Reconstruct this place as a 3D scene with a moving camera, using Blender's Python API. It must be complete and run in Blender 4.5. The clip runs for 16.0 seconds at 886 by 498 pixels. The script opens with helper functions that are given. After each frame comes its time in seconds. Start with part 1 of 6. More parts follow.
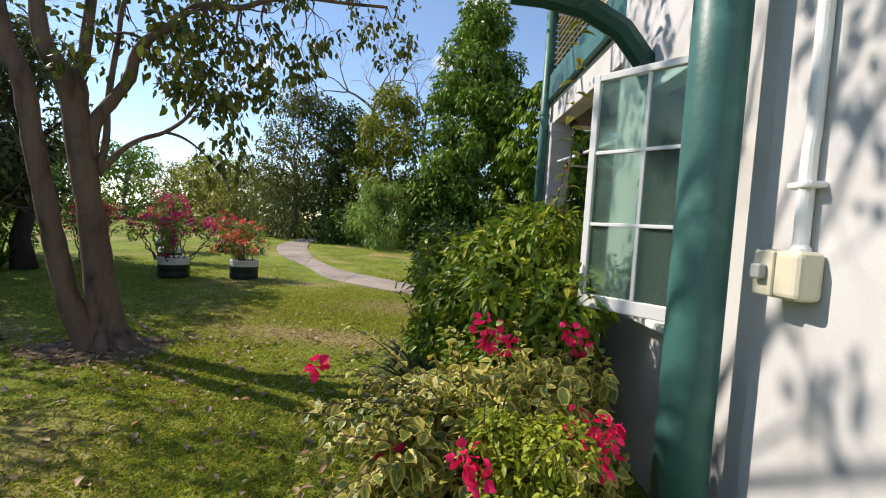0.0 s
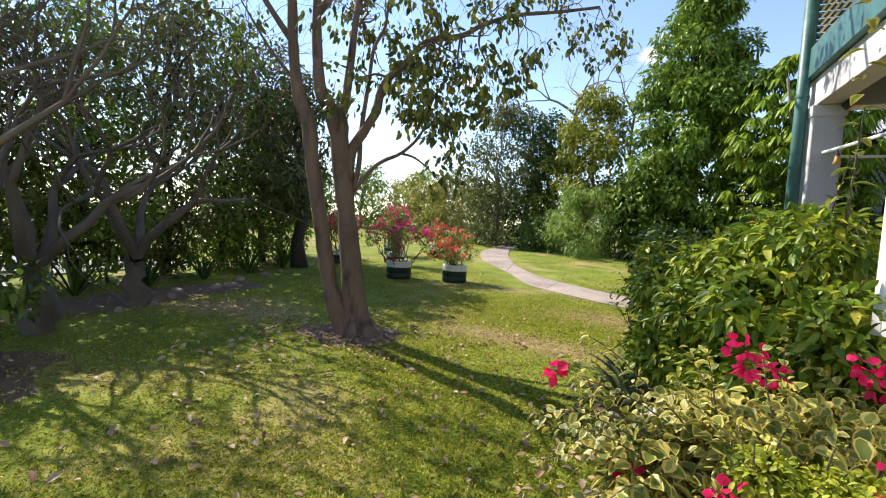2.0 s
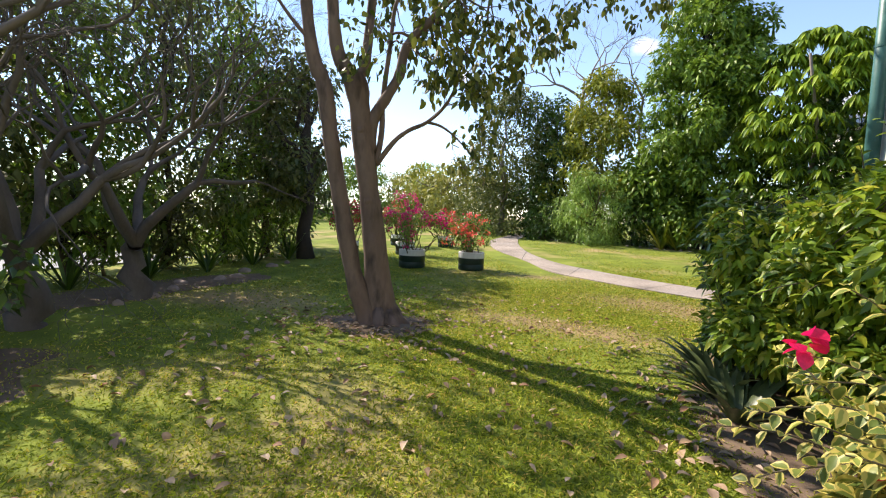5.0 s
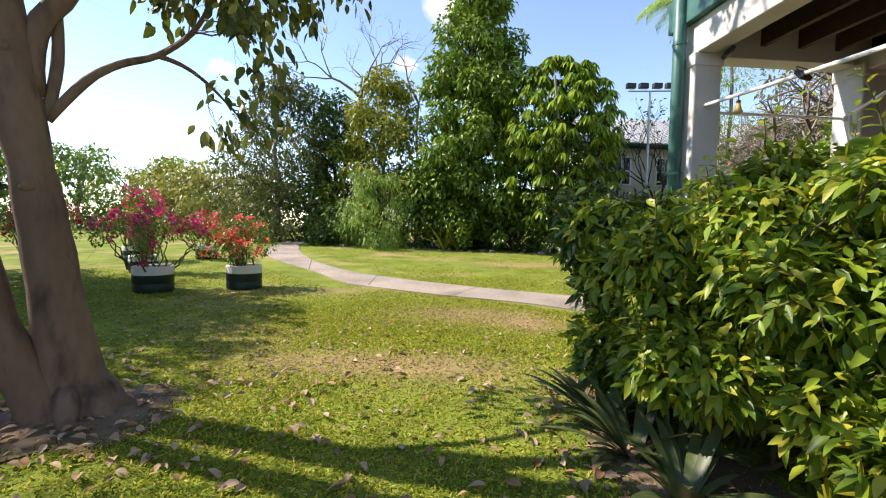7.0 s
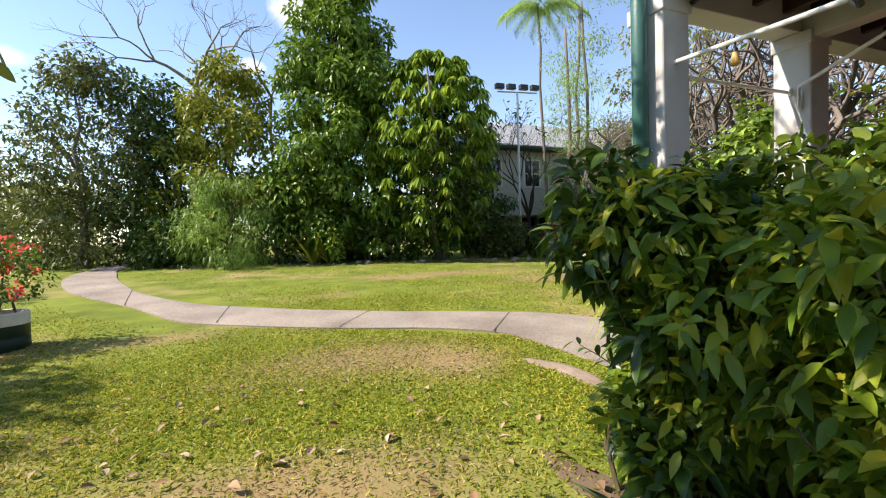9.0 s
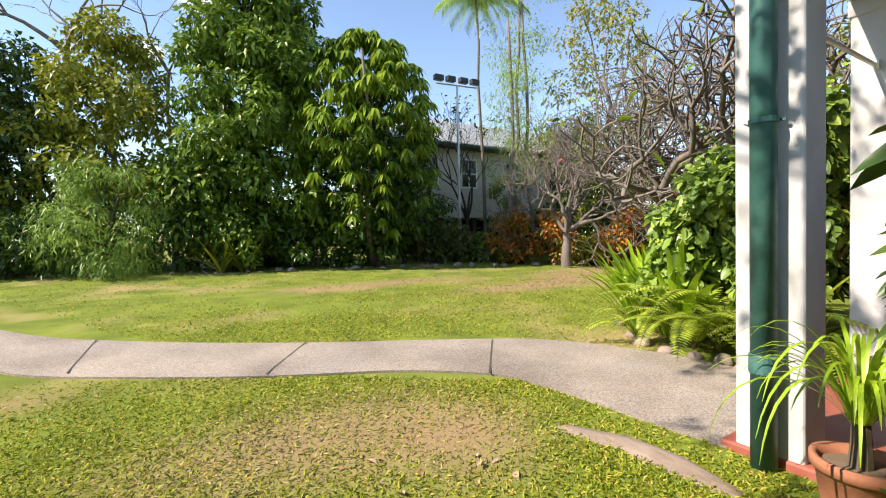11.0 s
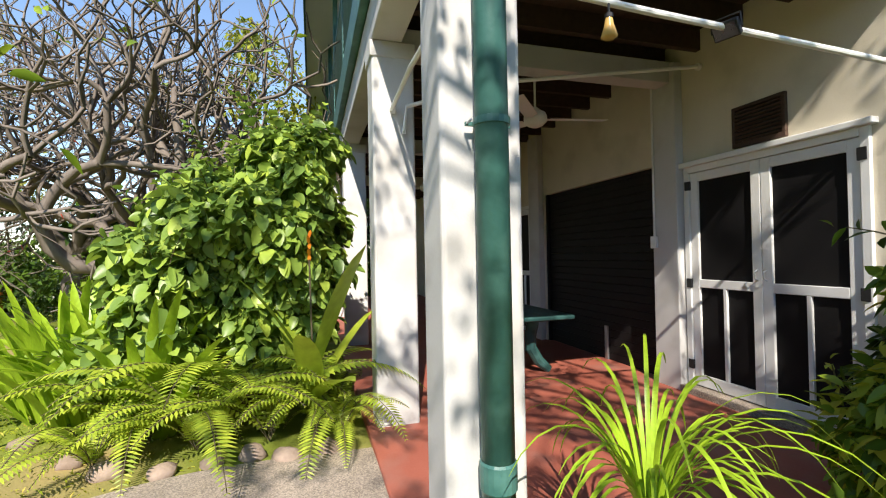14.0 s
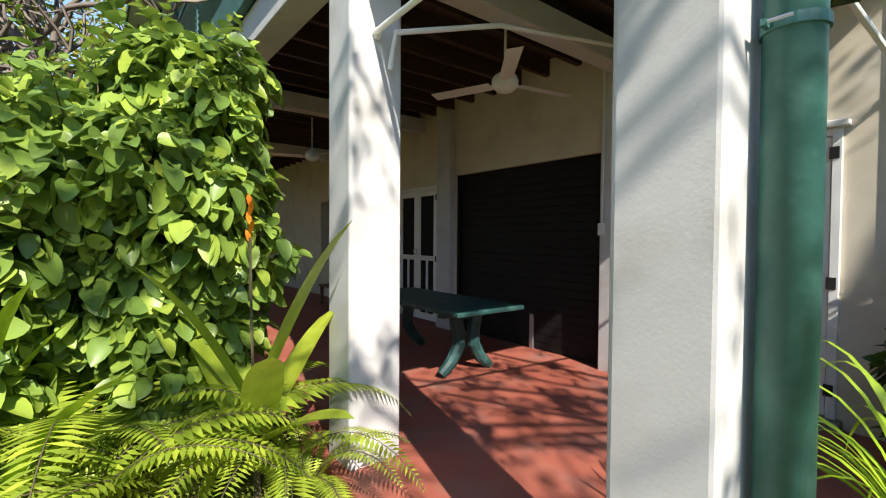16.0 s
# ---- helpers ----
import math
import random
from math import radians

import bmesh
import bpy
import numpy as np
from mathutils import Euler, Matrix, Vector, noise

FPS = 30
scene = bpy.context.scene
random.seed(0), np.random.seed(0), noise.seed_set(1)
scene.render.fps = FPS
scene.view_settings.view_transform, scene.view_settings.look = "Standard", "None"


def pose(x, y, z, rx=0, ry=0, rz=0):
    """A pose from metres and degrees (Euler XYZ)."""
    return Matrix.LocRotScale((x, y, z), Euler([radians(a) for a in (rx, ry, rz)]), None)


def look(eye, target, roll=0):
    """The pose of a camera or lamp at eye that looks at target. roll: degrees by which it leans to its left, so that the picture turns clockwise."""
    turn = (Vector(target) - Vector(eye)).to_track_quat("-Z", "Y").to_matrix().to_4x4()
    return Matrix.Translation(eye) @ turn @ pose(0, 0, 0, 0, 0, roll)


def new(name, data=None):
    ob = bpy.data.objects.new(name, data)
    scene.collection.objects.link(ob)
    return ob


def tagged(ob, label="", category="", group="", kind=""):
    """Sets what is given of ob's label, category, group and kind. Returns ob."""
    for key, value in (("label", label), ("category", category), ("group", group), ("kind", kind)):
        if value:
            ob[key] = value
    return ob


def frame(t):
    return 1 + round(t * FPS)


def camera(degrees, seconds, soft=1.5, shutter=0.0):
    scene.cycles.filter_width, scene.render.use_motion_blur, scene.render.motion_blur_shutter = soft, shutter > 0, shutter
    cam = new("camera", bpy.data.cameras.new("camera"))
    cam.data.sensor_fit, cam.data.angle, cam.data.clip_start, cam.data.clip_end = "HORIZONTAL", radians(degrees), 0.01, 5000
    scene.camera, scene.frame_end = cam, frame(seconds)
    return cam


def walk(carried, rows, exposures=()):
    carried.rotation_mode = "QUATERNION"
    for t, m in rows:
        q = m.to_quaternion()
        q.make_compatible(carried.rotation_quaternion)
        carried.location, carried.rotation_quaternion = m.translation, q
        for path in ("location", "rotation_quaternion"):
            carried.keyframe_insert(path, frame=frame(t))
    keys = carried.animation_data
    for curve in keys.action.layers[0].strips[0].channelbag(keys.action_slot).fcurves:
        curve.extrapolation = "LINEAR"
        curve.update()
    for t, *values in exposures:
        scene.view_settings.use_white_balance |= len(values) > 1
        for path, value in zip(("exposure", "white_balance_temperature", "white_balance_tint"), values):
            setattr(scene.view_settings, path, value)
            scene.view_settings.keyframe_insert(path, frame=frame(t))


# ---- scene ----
cam = camera(89.4, 16.0, 1.1)
PATH = [
    (0, (0.249, -1.297, 1.656), (0.296, 0.7, 1.556), 3.7),
    (0.5, (0.212, -1.299, 1.652), (0.048, 0.691, 1.539), 3.4),
    (1, (0.177, -1.303, 1.647), (-0.201, 0.657, 1.525), 3.2),
    (1.5, (0.14, -1.317, 1.644), (-0.454, 0.589, 1.52), 3.2),
    (2, (0.093, -1.35, 1.645), (-0.699, 0.482, 1.526), 3.3),
    (2.5, (0.069, -1.392, 1.654), (-0.887, 0.361, 1.535), 3.2),
    (3, (0.059, -1.422, 1.656), (-1.028, 0.252, 1.526), 2.8),
    (3.2, (0.055, -1.421, 1.654), (-1.07, 0.227, 1.515), 2.7),
    (5.3, (-0.687, -0.778, 1.367), (-1.289, 1.124, 1.226), 2.0),
    (5.5, (-0.765, -0.616, 1.368), (-1.224, 1.326, 1.227), 1.9),
    (6, (-0.981, -0.177, 1.355), (-1.113, 1.814, 1.217), 2.1),
    (6.5, (-1.12, 0.223, 1.331), (-1.086, 2.218, 1.204), 1.9),
    (7, (-1.208, 0.66, 1.335), (-1.031, 2.65, 1.242), 1.2),
    (7.5, (-1.253, 1.153, 1.34), (-0.909, 3.122, 1.269), 0.3),
    (8, (-1.247, 1.612, 1.317), (-0.767, 3.552, 1.246), -0.4),
    (8.5, (-1.248, 2.055, 1.322), (-0.626, 3.955, 1.258), -1.0),
    (8.7, (-1.262, 2.252, 1.324), (-0.577, 4.13, 1.263), -1.3),
    (10.8, (-1.192, 4.113, 1.371), (-0.186, 5.84, 1.306), -1.5),
    (11, (-1.121, 4.297, 1.39), (-0.047, 5.983, 1.33), -1.3),
    (11.5, (-0.972, 4.708, 1.397), (0.346, 6.211, 1.343), -0.7),
    (12, (-0.83, 5.113, 1.425), (0.757, 6.33, 1.37), -0.9),
    (12.5, (-0.591, 5.461, 1.423), (1.216, 6.316, 1.369), -0.8),
    (13, (-0.376, 5.752, 1.399), (1.595, 6.081, 1.332), -1.1),
    (13.5, (-0.12, 6.015, 1.456), (1.871, 5.833, 1.409), -1.5),
    (14, (0.16, 6.162, 1.476), (2.078, 5.598, 1.501), -1.1),
    (14.5, (0.405, 6.347, 1.477), (2.269, 5.624, 1.508), -0.5),
    (15, (0.69, 6.583, 1.48), (2.487, 5.705, 1.492), -0.2),
    (15.5, (1.058, 6.714, 1.415), (2.775, 5.689, 1.409), -0.1),
    (16, (1.448, 6.857, 1.466), (3.022, 5.624, 1.415), 0.4),
]
EXPOSURES = [(0, 0.5, 6600, 14), (1, 0.78, 6700, 16), (3, 1.12, 6600, 17), (5.5, 1.1, 6800, 16), (7, 1.08, 6800, 16), (8.5, 0.98, 6800, 15), (11, 1.04, 6850, 14), (13, 0.9, 6700, 11), (16, 1.05, 6500, 11)]
walk(cam, [(t, look(eye, target, roll)) for t, eye, target, roll in PATH], EXPOSURES)

# ---- world and sun ----
SUN_DIR = Vector((-1.0, 0.28, 0.93)).normalized()
world = bpy.data.worlds.new("world")
scene.world = world
world.use_nodes = True
wn = world.node_tree
sky = wn.nodes.new("ShaderNodeTexSky")
sky.sky_type, sky.sun_disc = "NISHITA", False
sky.sun_elevation = math.asin(SUN_DIR.z)
sky.sun_rotation = math.atan2(SUN_DIR.x, SUN_DIR.y)
sky.air_density, sky.dust_density, sky.ozone_density = 1.0, 0.0, 2.0


def clouds(nodes, links, base, banks):
    """Small fair weather clouds: banks of (azimuth, elevation, half width), in degrees."""
    way = nodes.new("ShaderNodeTexCoord").outputs["Generated"]
    puff, amount = nodes.new("ShaderNodeTexNoise"), nodes.new("ShaderNodeMapRange")
    puff.inputs["Scale"].default_value, puff.inputs["Detail"].default_value, puff.inputs["Roughness"].default_value = 11, 8, 0.55
    links.new(way, puff.inputs["Vector"])
    total = None
    for az, el, wide in banks:
        a, e = radians(az), radians(el)
        off, flat, dist, near = nodes.new("ShaderNodeVectorMath"), nodes.new("ShaderNodeVectorMath"), nodes.new("ShaderNodeVectorMath"), nodes.new("ShaderNodeMapRange")
        off.operation, flat.operation, dist.operation = "SUBTRACT", "MULTIPLY", "LENGTH"
        off.inputs[1].default_value = (math.sin(a) * math.cos(e), math.cos(a) * math.cos(e), math.sin(e))
        flat.inputs[1].default_value = (1, 1, 1.7)
        links.new(way, off.inputs[0])
        links.new(off.outputs[0], flat.inputs[0])
        links.new(flat.outputs[0], dist.inputs[0])
        near.inputs[1].default_value, near.inputs[2].default_value = radians(wide), 0.0
        links.new(dist.outputs["Value"], near.inputs[0])
        if total is None:
            total = near.outputs[0]
        else:
            high = nodes.new("ShaderNodeMath")
            high.operation = "MAXIMUM"
            links.new(total, high.inputs[0])
            links.new(near.outputs[0], high.inputs[1])
            total = high.outputs[0]
    join = nodes.new("ShaderNodeMath")
    join.operation = "MULTIPLY_ADD"
    join.inputs[1].default_value = 0.45
    links.new(total, join.inputs[0])
    links.new(puff.outputs[0], join.inputs[2])
    amount.inputs[1].default_value, amount.inputs[2].default_value = 0.66, 0.9
    links.new(join.outputs[0], amount.inputs[0])
    mix = nodes.new("ShaderNodeMix")
    mix.data_type = "RGBA"
    links.new(amount.outputs[0], mix.inputs[0])
    links.new(base, mix.inputs[6])
    mix.inputs[7].default_value = (4.6, 4.8, 5.2, 1)
    return mix.outputs[2]


BANKS = ((5, 26, 7), (0, 19.5, 2.2), (-21, 17, 3), (48, 30, 8), (-75, 24, 10), (120, 30, 12), (-150, 28, 12))
wn.links.new(clouds(wn.nodes, wn.links, sky.outputs[0], BANKS), wn.nodes["Background"].inputs[0])
wn.nodes["Background"].inputs[1].default_value = 0.14
sun = new("sun", bpy.data.lights.new("sun", "SUN"))
sun.data.energy, sun.data.angle, sun.data.color = 4.6, radians(0.55), (1.0, 0.93, 0.82)
sun.matrix_world = look(SUN_DIR * 40, (0, 0, 0))


# ---- materials ----
def material(name, c1, c2, scale=6.0, rough=0.7, bump=0.3, fine=60.0, metallic=0.0, stretch=(1, 1, 1), random=0.0, c3=None, c3_scale=1.0, specular=0.4):
    """A surface with colour varied at a large and a fine scale, and relief."""
    m = bpy.data.materials.new(name)
    m.use_nodes = True
    n, k = m.node_tree.nodes, m.node_tree.links
    b = n["Principled BSDF"]
    co = n.new("ShaderNodeTexCoord")
    mp = n.new("ShaderNodeMapping")
    mp.inputs["Scale"].default_value = stretch
    k.new(co.outputs["Object"], mp.inputs[0])
    big, small = n.new("ShaderNodeTexNoise"), n.new("ShaderNodeTexNoise")
    for t, s in ((big, scale), (small, fine)):
        t.inputs["Scale"].default_value, t.inputs["Detail"].default_value = s, 6
        k.new(mp.outputs[0], t.inputs["Vector"])
    add = n.new("ShaderNodeMath")
    add.operation = "MULTIPLY_ADD"
    k.new(small.outputs[0], add.inputs[0])
    add.inputs[1].default_value = 0.5
    half = n.new("ShaderNodeMath")
    half.operation = "MULTIPLY_ADD"
    k.new(big.outputs[0], half.inputs[0])
    half.inputs[1].default_value, half.inputs[2].default_value = 1.4, -0.45
    k.new(half.outputs[0], add.inputs[2])
    last = add.outputs[0]
    if random:
        info, r = n.new("ShaderNodeObjectInfo"), n.new("ShaderNodeMath")
        r.operation = "MULTIPLY_ADD"
        k.new(info.outputs["Random"], r.inputs[0])
        r.inputs[1].default_value = random
        k.new(last, r.inputs[2])
        last = r.outputs[0]
    mix = n.new("ShaderNodeMix")
    mix.data_type = "RGBA"
    mix.inputs[6].default_value, mix.inputs[7].default_value = (*c1, 1), (*c2, 1)
    k.new(last, mix.inputs[0])
    colour = mix.outputs[2]
    if c3:
        patch, ramp, m2 = n.new("ShaderNodeTexNoise"), n.new("ShaderNodeMapRange"), n.new("ShaderNodeMix")
        patch.inputs["Scale"].default_value, patch.inputs["Detail"].default_value = c3_scale, 5
        k.new(mp.outputs[0], patch.inputs["Vector"])
        ramp.inputs[1].default_value, ramp.inputs[2].default_value = 0.52, 0.72
        k.new(patch.outputs[0], ramp.inputs[0])
        m2.data_type = "RGBA"
        k.new(ramp.outputs[0], m2.inputs[0])
        k.new(colour, m2.inputs[6])
        m2.inputs[7].default_value = (*c3, 1)
        colour = m2.outputs[2]
    k.new(colour, b.inputs["Base Color"])
    b.inputs["Roughness"].default_value, b.inputs["Metallic"].default_value = rough, metallic
    b.inputs["Specular IOR Level"].default_value = specular
    if bump:
        bp = n.new("ShaderNodeBump")
        bp.inputs["Strength"].default_value, bp.inputs["Distance"].default_value = bump, 0.01
        k.new(add.outputs[0], bp.inputs["Height"])
        k.new(bp.outputs[0], b.inputs["Normal"])
    return m


def leaf_material(name, colours, rough=0.45, through_light=0.3, specular=0.4, gain_rgb=(2.5, 2.15, 1.4), margin=None):
    """Leaves: a colour of its own for each, part of the light passing through."""
    m = bpy.data.materials.new(name)
    m.use_nodes = True
    n, k = m.node_tree.nodes, m.node_tree.links
    b, out = n["Principled BSDF"], n["Material Output"]
    geo, ramp = n.new("ShaderNodeNewGeometry"), n.new("ShaderNodeValToRGB")
    k.new(geo.outputs["Random Per Island"], ramp.inputs[0])
    els = ramp.color_ramp.elements
    while len(els) < len(colours):
        els.new(0.5)
    for i, c in enumerate(colours):
        els[i].position, els[i].color = i / max(1, len(colours) - 1), (*c, 1)
    nz, bright = n.new("ShaderNodeTexNoise"), n.new("ShaderNodeMix")
    nz.inputs["Scale"].default_value = 14
    bright.data_type, bright.blend_type = "RGBA", "MULTIPLY"
    bright.inputs[0].default_value = 0.5
    colour = ramp.outputs[0]
    if margin:
        att, wob, cut, edge = n.new("ShaderNodeAttribute"), n.new("ShaderNodeMath"), n.new("ShaderNodeMapRange"), n.new("ShaderNodeMix")
        att.attribute_name, edge.data_type, wob.operation = "rim", "RGBA", "MULTIPLY_ADD"
        wob.inputs[1].default_value = 0.5
        k.new(geo.outputs["Random Per Island"], wob.inputs[0])
        k.new(att.outputs["Fac"], wob.inputs[2])
        cut.inputs[1].default_value, cut.inputs[2].default_value = 0.78, 0.9
        k.new(wob.outputs[0], cut.inputs[0])
        k.new(cut.outputs[0], edge.inputs[0])
        k.new(colour, edge.inputs[6])
        edge.inputs[7].default_value = (*margin, 1)
        colour = edge.outputs[2]
    k.new(colour, bright.inputs[6])
    k.new(nz.outputs[0], bright.inputs[7])
    gain = n.new("ShaderNodeMix")
    gain.data_type, gain.blend_type = "RGBA", "MULTIPLY"
    gain.inputs[0].default_value = 1.0
    gain.inputs[7].default_value = (*gain_rgb, 1)
    k.new(bright.outputs[2], gain.inputs[6])
    tr, mx = n.new("ShaderNodeBsdfTranslucent"), n.new("ShaderNodeMixShader")
    k.new(gain.outputs[2], b.inputs["Base Color"])
    k.new(gain.outputs[2], tr.inputs[0])
    b.inputs["Roughness"].default_value, b.inputs["Specular IOR Level"].default_value = rough, specular
    mx.inputs[0].default_value = through_light
    k.new(b.outputs[0], mx.inputs[1])
    k.new(tr.outputs[0], mx.inputs[2])
    k.new(mx.outputs[0], out.inputs[0])
    return m


M_PLASTER = material("white plaster", (0.5, 0.49, 0.475), (0.62, 0.61, 0.595), 1.6, 0.75, 0.15, 90, c3=(0.47, 0.45, 0.42), c3_scale=2.5)
M_CREAM = material("cream plaster", (0.58, 0.52, 0.4), (0.7, 0.64, 0.52), 1.4, 0.75, 0.2, 80, c3=(0.52, 0.47, 0.36), c3_scale=2.0)
M_WHITE = material("white gloss paint", (0.72, 0.72, 0.7), (0.82, 0.82, 0.8), 3.0, 0.4, 0.12, 70)
M_GREEN = material("dark green paint", (0.03, 0.105, 0.09), (0.05, 0.15, 0.13), 5.0, 0.45, 0.25, 40, c3=(0.075, 0.19, 0.165), c3_scale=6.0)
M_GREEN_DULL = material("green timber paint", (0.006, 0.045, 0.035), (0.012, 0.07, 0.055), 4.0, 0.5, 0.2, 60)
M_TABLE = material("dark green table paint", (0.01, 0.035, 0.035), (0.02, 0.07, 0.065), 4.0, 0.45, 0.2, 60, c3=(0.05, 0.13, 0.12), c3_scale=5)
M_RED = material("red painted concrete", (0.27, 0.07, 0.045), (0.38, 0.12, 0.08), 2.0, 0.6, 0.25, 60, c3=(0.3, 0.13, 0.1), c3_scale=2.4)
M_CONCRETE = material("exposed aggregate concrete", (0.15, 0.122, 0.096), (0.48, 0.4, 0.325), 1.0, 0.85, 0.9, 75, c3=(0.33, 0.285, 0.245), c3_scale=0.9)


def stones(m, size):
    """Pebbles showing in the surface, each of its own shade."""
    n, k = m.node_tree.nodes, m.node_tree.links
    cell, part_of, grade, mul = n.new("ShaderNodeTexVoronoi"), n.new("ShaderNodeSeparateColor"), n.new("ShaderNodeMapRange"), n.new("ShaderNodeMix")
    cell.inputs["Scale"].default_value = 1 / size
    k.new(n["Texture Coordinate"].outputs["Object"], cell.inputs["Vector"])
    k.new(cell.outputs["Color"], part_of.inputs[0])
    grade.inputs[3].default_value, grade.inputs[4].default_value = 0.6, 1.25
    k.new(part_of.outputs[0], grade.inputs[0])
    mul.data_type, mul.blend_type = "RGBA", "MULTIPLY"
    mul.inputs[0].default_value = 1.0
    base = n["Principled BSDF"].inputs["Base Color"]
    k.new(base.links[0].from_socket, mul.inputs[6])
    k.new(grade.outputs[0], mul.inputs[7])
    k.new(mul.outputs[2], base)


stones(M_CONCRETE, 0.009)
M_JOINT = material("dark joint", (0.05, 0.045, 0.035), (0.1, 0.09, 0.07), 8, 0.9)
M_SOIL = material("bare soil", (0.1, 0.065, 0.04), (0.2, 0.14, 0.09), 3, 0.95, 0.9, 40)
M_BARK = material("smooth grey brown bark", (0.095, 0.062, 0.048), (0.225, 0.155, 0.12), 3, 0.85, 1.0, 22, stretch=(1, 1, 0.35), c3=(0.05, 0.034, 0.027), c3_scale=7)
M_BARK_DARK = material("dark bark", (0.03, 0.024, 0.02), (0.07, 0.055, 0.045), 4, 0.9, 0.6, 40, stretch=(1, 1, 0.4))
M_BARK_GREY = material("grey brown bark", (0.07, 0.058, 0.05), (0.16, 0.135, 0.12), 4, 0.9, 0.6, 40, stretch=(1, 1, 0.4))
M_BARK_PALE = material("pale grey bark", (0.11, 0.088, 0.073), (0.25, 0.21, 0.175), 4, 0.85, 0.5, 40, stretch=(1, 1, 0.4))
M_STEM = material("green brown stems", (0.07, 0.06, 0.03), (0.13, 0.1, 0.055), 6, 0.8, 0.4)
M_STEEL = material("galvanised steel", (0.4, 0.42, 0.44), (0.55, 0.57, 0.58), 5, 0.4, 0.1, 60, metallic=0.8)
M_BLACK = material("black plastic", (0.012, 0.012, 0.013), (0.025, 0.025, 0.027), 5, 0.45, 0.1)
M_SCREEN = material("black insect screen", (0.006, 0.006, 0.007), (0.014, 0.013, 0.013), 3, 0.65, 0.15, 200, specular=0.15)
M_SHUTTER = material("dark brown steel shutter", (0.006, 0.005, 0.005), (0.012, 0.01, 0.01), 3, 0.7, 0.15, 40, specular=0.25)
M_TIMBER = material("dark stained timber", (0.035, 0.02, 0.014), (0.08, 0.045, 0.03), 3, 0.65, 0.4, 40, stretch=(1, 6, 6))
M_BROWN = material("brown timber", (0.1, 0.05, 0.03), (0.19, 0.1, 0.06), 4, 0.6, 0.3, 50)
M_BEIGE = material("beige plastic", (0.55, 0.51, 0.38), (0.62, 0.58, 0.44), 3, 0.4, 0.08)
M_GREY = material("grey plastic", (0.3, 0.31, 0.3), (0.38, 0.39, 0.38), 4, 0.45, 0.1)
M_ROOF = material("pale corrugated iron", (0.55, 0.56, 0.57), (0.72, 0.73, 0.74), 1.2, 0.45, 0.1, 40, metallic=0.2)
M_BOARD = material("cream weatherboard", (0.5, 0.47, 0.39), (0.62, 0.59, 0.5), 2, 0.7, 0.2, 60, random=0.3)
M_ROCK = material("pinkish garden rock", (0.15, 0.105, 0.08), (0.34, 0.26, 0.21), 6, 0.9, 0.8, 40, random=0.4)
M_POT_WHITE = material("white painted rubber", (0.6, 0.6, 0.58), (0.75, 0.75, 0.73), 6, 0.6, 0.3)
M_POT_DARK = material("dark green painted rubber", (0.006, 0.02, 0.016), (0.014, 0.04, 0.032), 6, 0.5, 0.3)
M_BULB = material("amber glass", (0.6, 0.35, 0.1), (0.7, 0.45, 0.15), 5, 0.2, 0.0)
M_ROAD = material("pale asphalt", (0.2, 0.2, 0.2), (0.3, 0.3, 0.3), 2, 0.9, 0.3)

L_GRASS = leaf_material("grass blades", [(0.045, 0.08, 0.009), (0.105, 0.16, 0.016), (0.17, 0.23, 0.027), (0.2, 0.255, 0.034), (0.35, 0.29, 0.11)], 0.6, 0.35, 0.2)
L_STRAW = leaf_material("straw blades", [(0.16, 0.11, 0.05), (0.3, 0.22, 0.11), (0.4, 0.31, 0.17), (0.12, 0.16, 0.03)], 0.7, 0.2, 0.2, gain_rgb=(1.6, 1.6, 1.6))
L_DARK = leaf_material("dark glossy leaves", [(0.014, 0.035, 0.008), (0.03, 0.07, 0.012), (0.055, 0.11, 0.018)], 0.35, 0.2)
L_MID = leaf_material("mid green leaves", [(0.035, 0.08, 0.014), (0.075, 0.145, 0.022), (0.125, 0.21, 0.035)], 0.42, 0.3)
L_SHRUB = leaf_material("shrub leaves", [(0.04, 0.085, 0.013), (0.085, 0.16, 0.02), (0.14, 0.22, 0.026), (0.25, 0.27, 0.04)], 0.4, 0.36)
L_YELLOW = leaf_material("yellow green leaves", [(0.07, 0.1, 0.015), (0.12, 0.16, 0.02), (0.2, 0.22, 0.035)], 0.45, 0.3)
L_LIGHT = leaf_material("bright rosette leaves", [(0.05, 0.1, 0.012), (0.1, 0.18, 0.018), (0.18, 0.27, 0.035)], 0.4, 0.35)
L_FEATHER = leaf_material("feathery leaves", [(0.08, 0.16, 0.04), (0.13, 0.23, 0.065), (0.19, 0.3, 0.09)], 0.5, 0.35)
L_GREYG = leaf_material("grey green leaves", [(0.03, 0.05, 0.018), (0.06, 0.085, 0.03), (0.1, 0.12, 0.045)], 0.5, 0.25)
L_PALE = leaf_material("pale olive leaves", [(0.1, 0.12, 0.03), (0.15, 0.17, 0.05), (0.2, 0.22, 0.08)], 0.5, 0.3)
L_VARI = leaf_material("variegated cream and green leaves", [(0.06, 0.1, 0.028), (0.1, 0.145, 0.038), (0.15, 0.185, 0.05)], 0.45, 0.3, margin=(0.3, 0.29, 0.11))
L_OVATE = leaf_material("dull olive ovate leaves", [(0.02, 0.035, 0.01), (0.045, 0.07, 0.014), (0.08, 0.11, 0.022), (0.13, 0.14, 0.035)], 0.45, 0.22)
L_LACY = leaf_material("lacy yellow green leaves", [(0.09, 0.14, 0.015), (0.16, 0.22, 0.025), (0.24, 0.29, 0.04)], 0.5, 0.4)
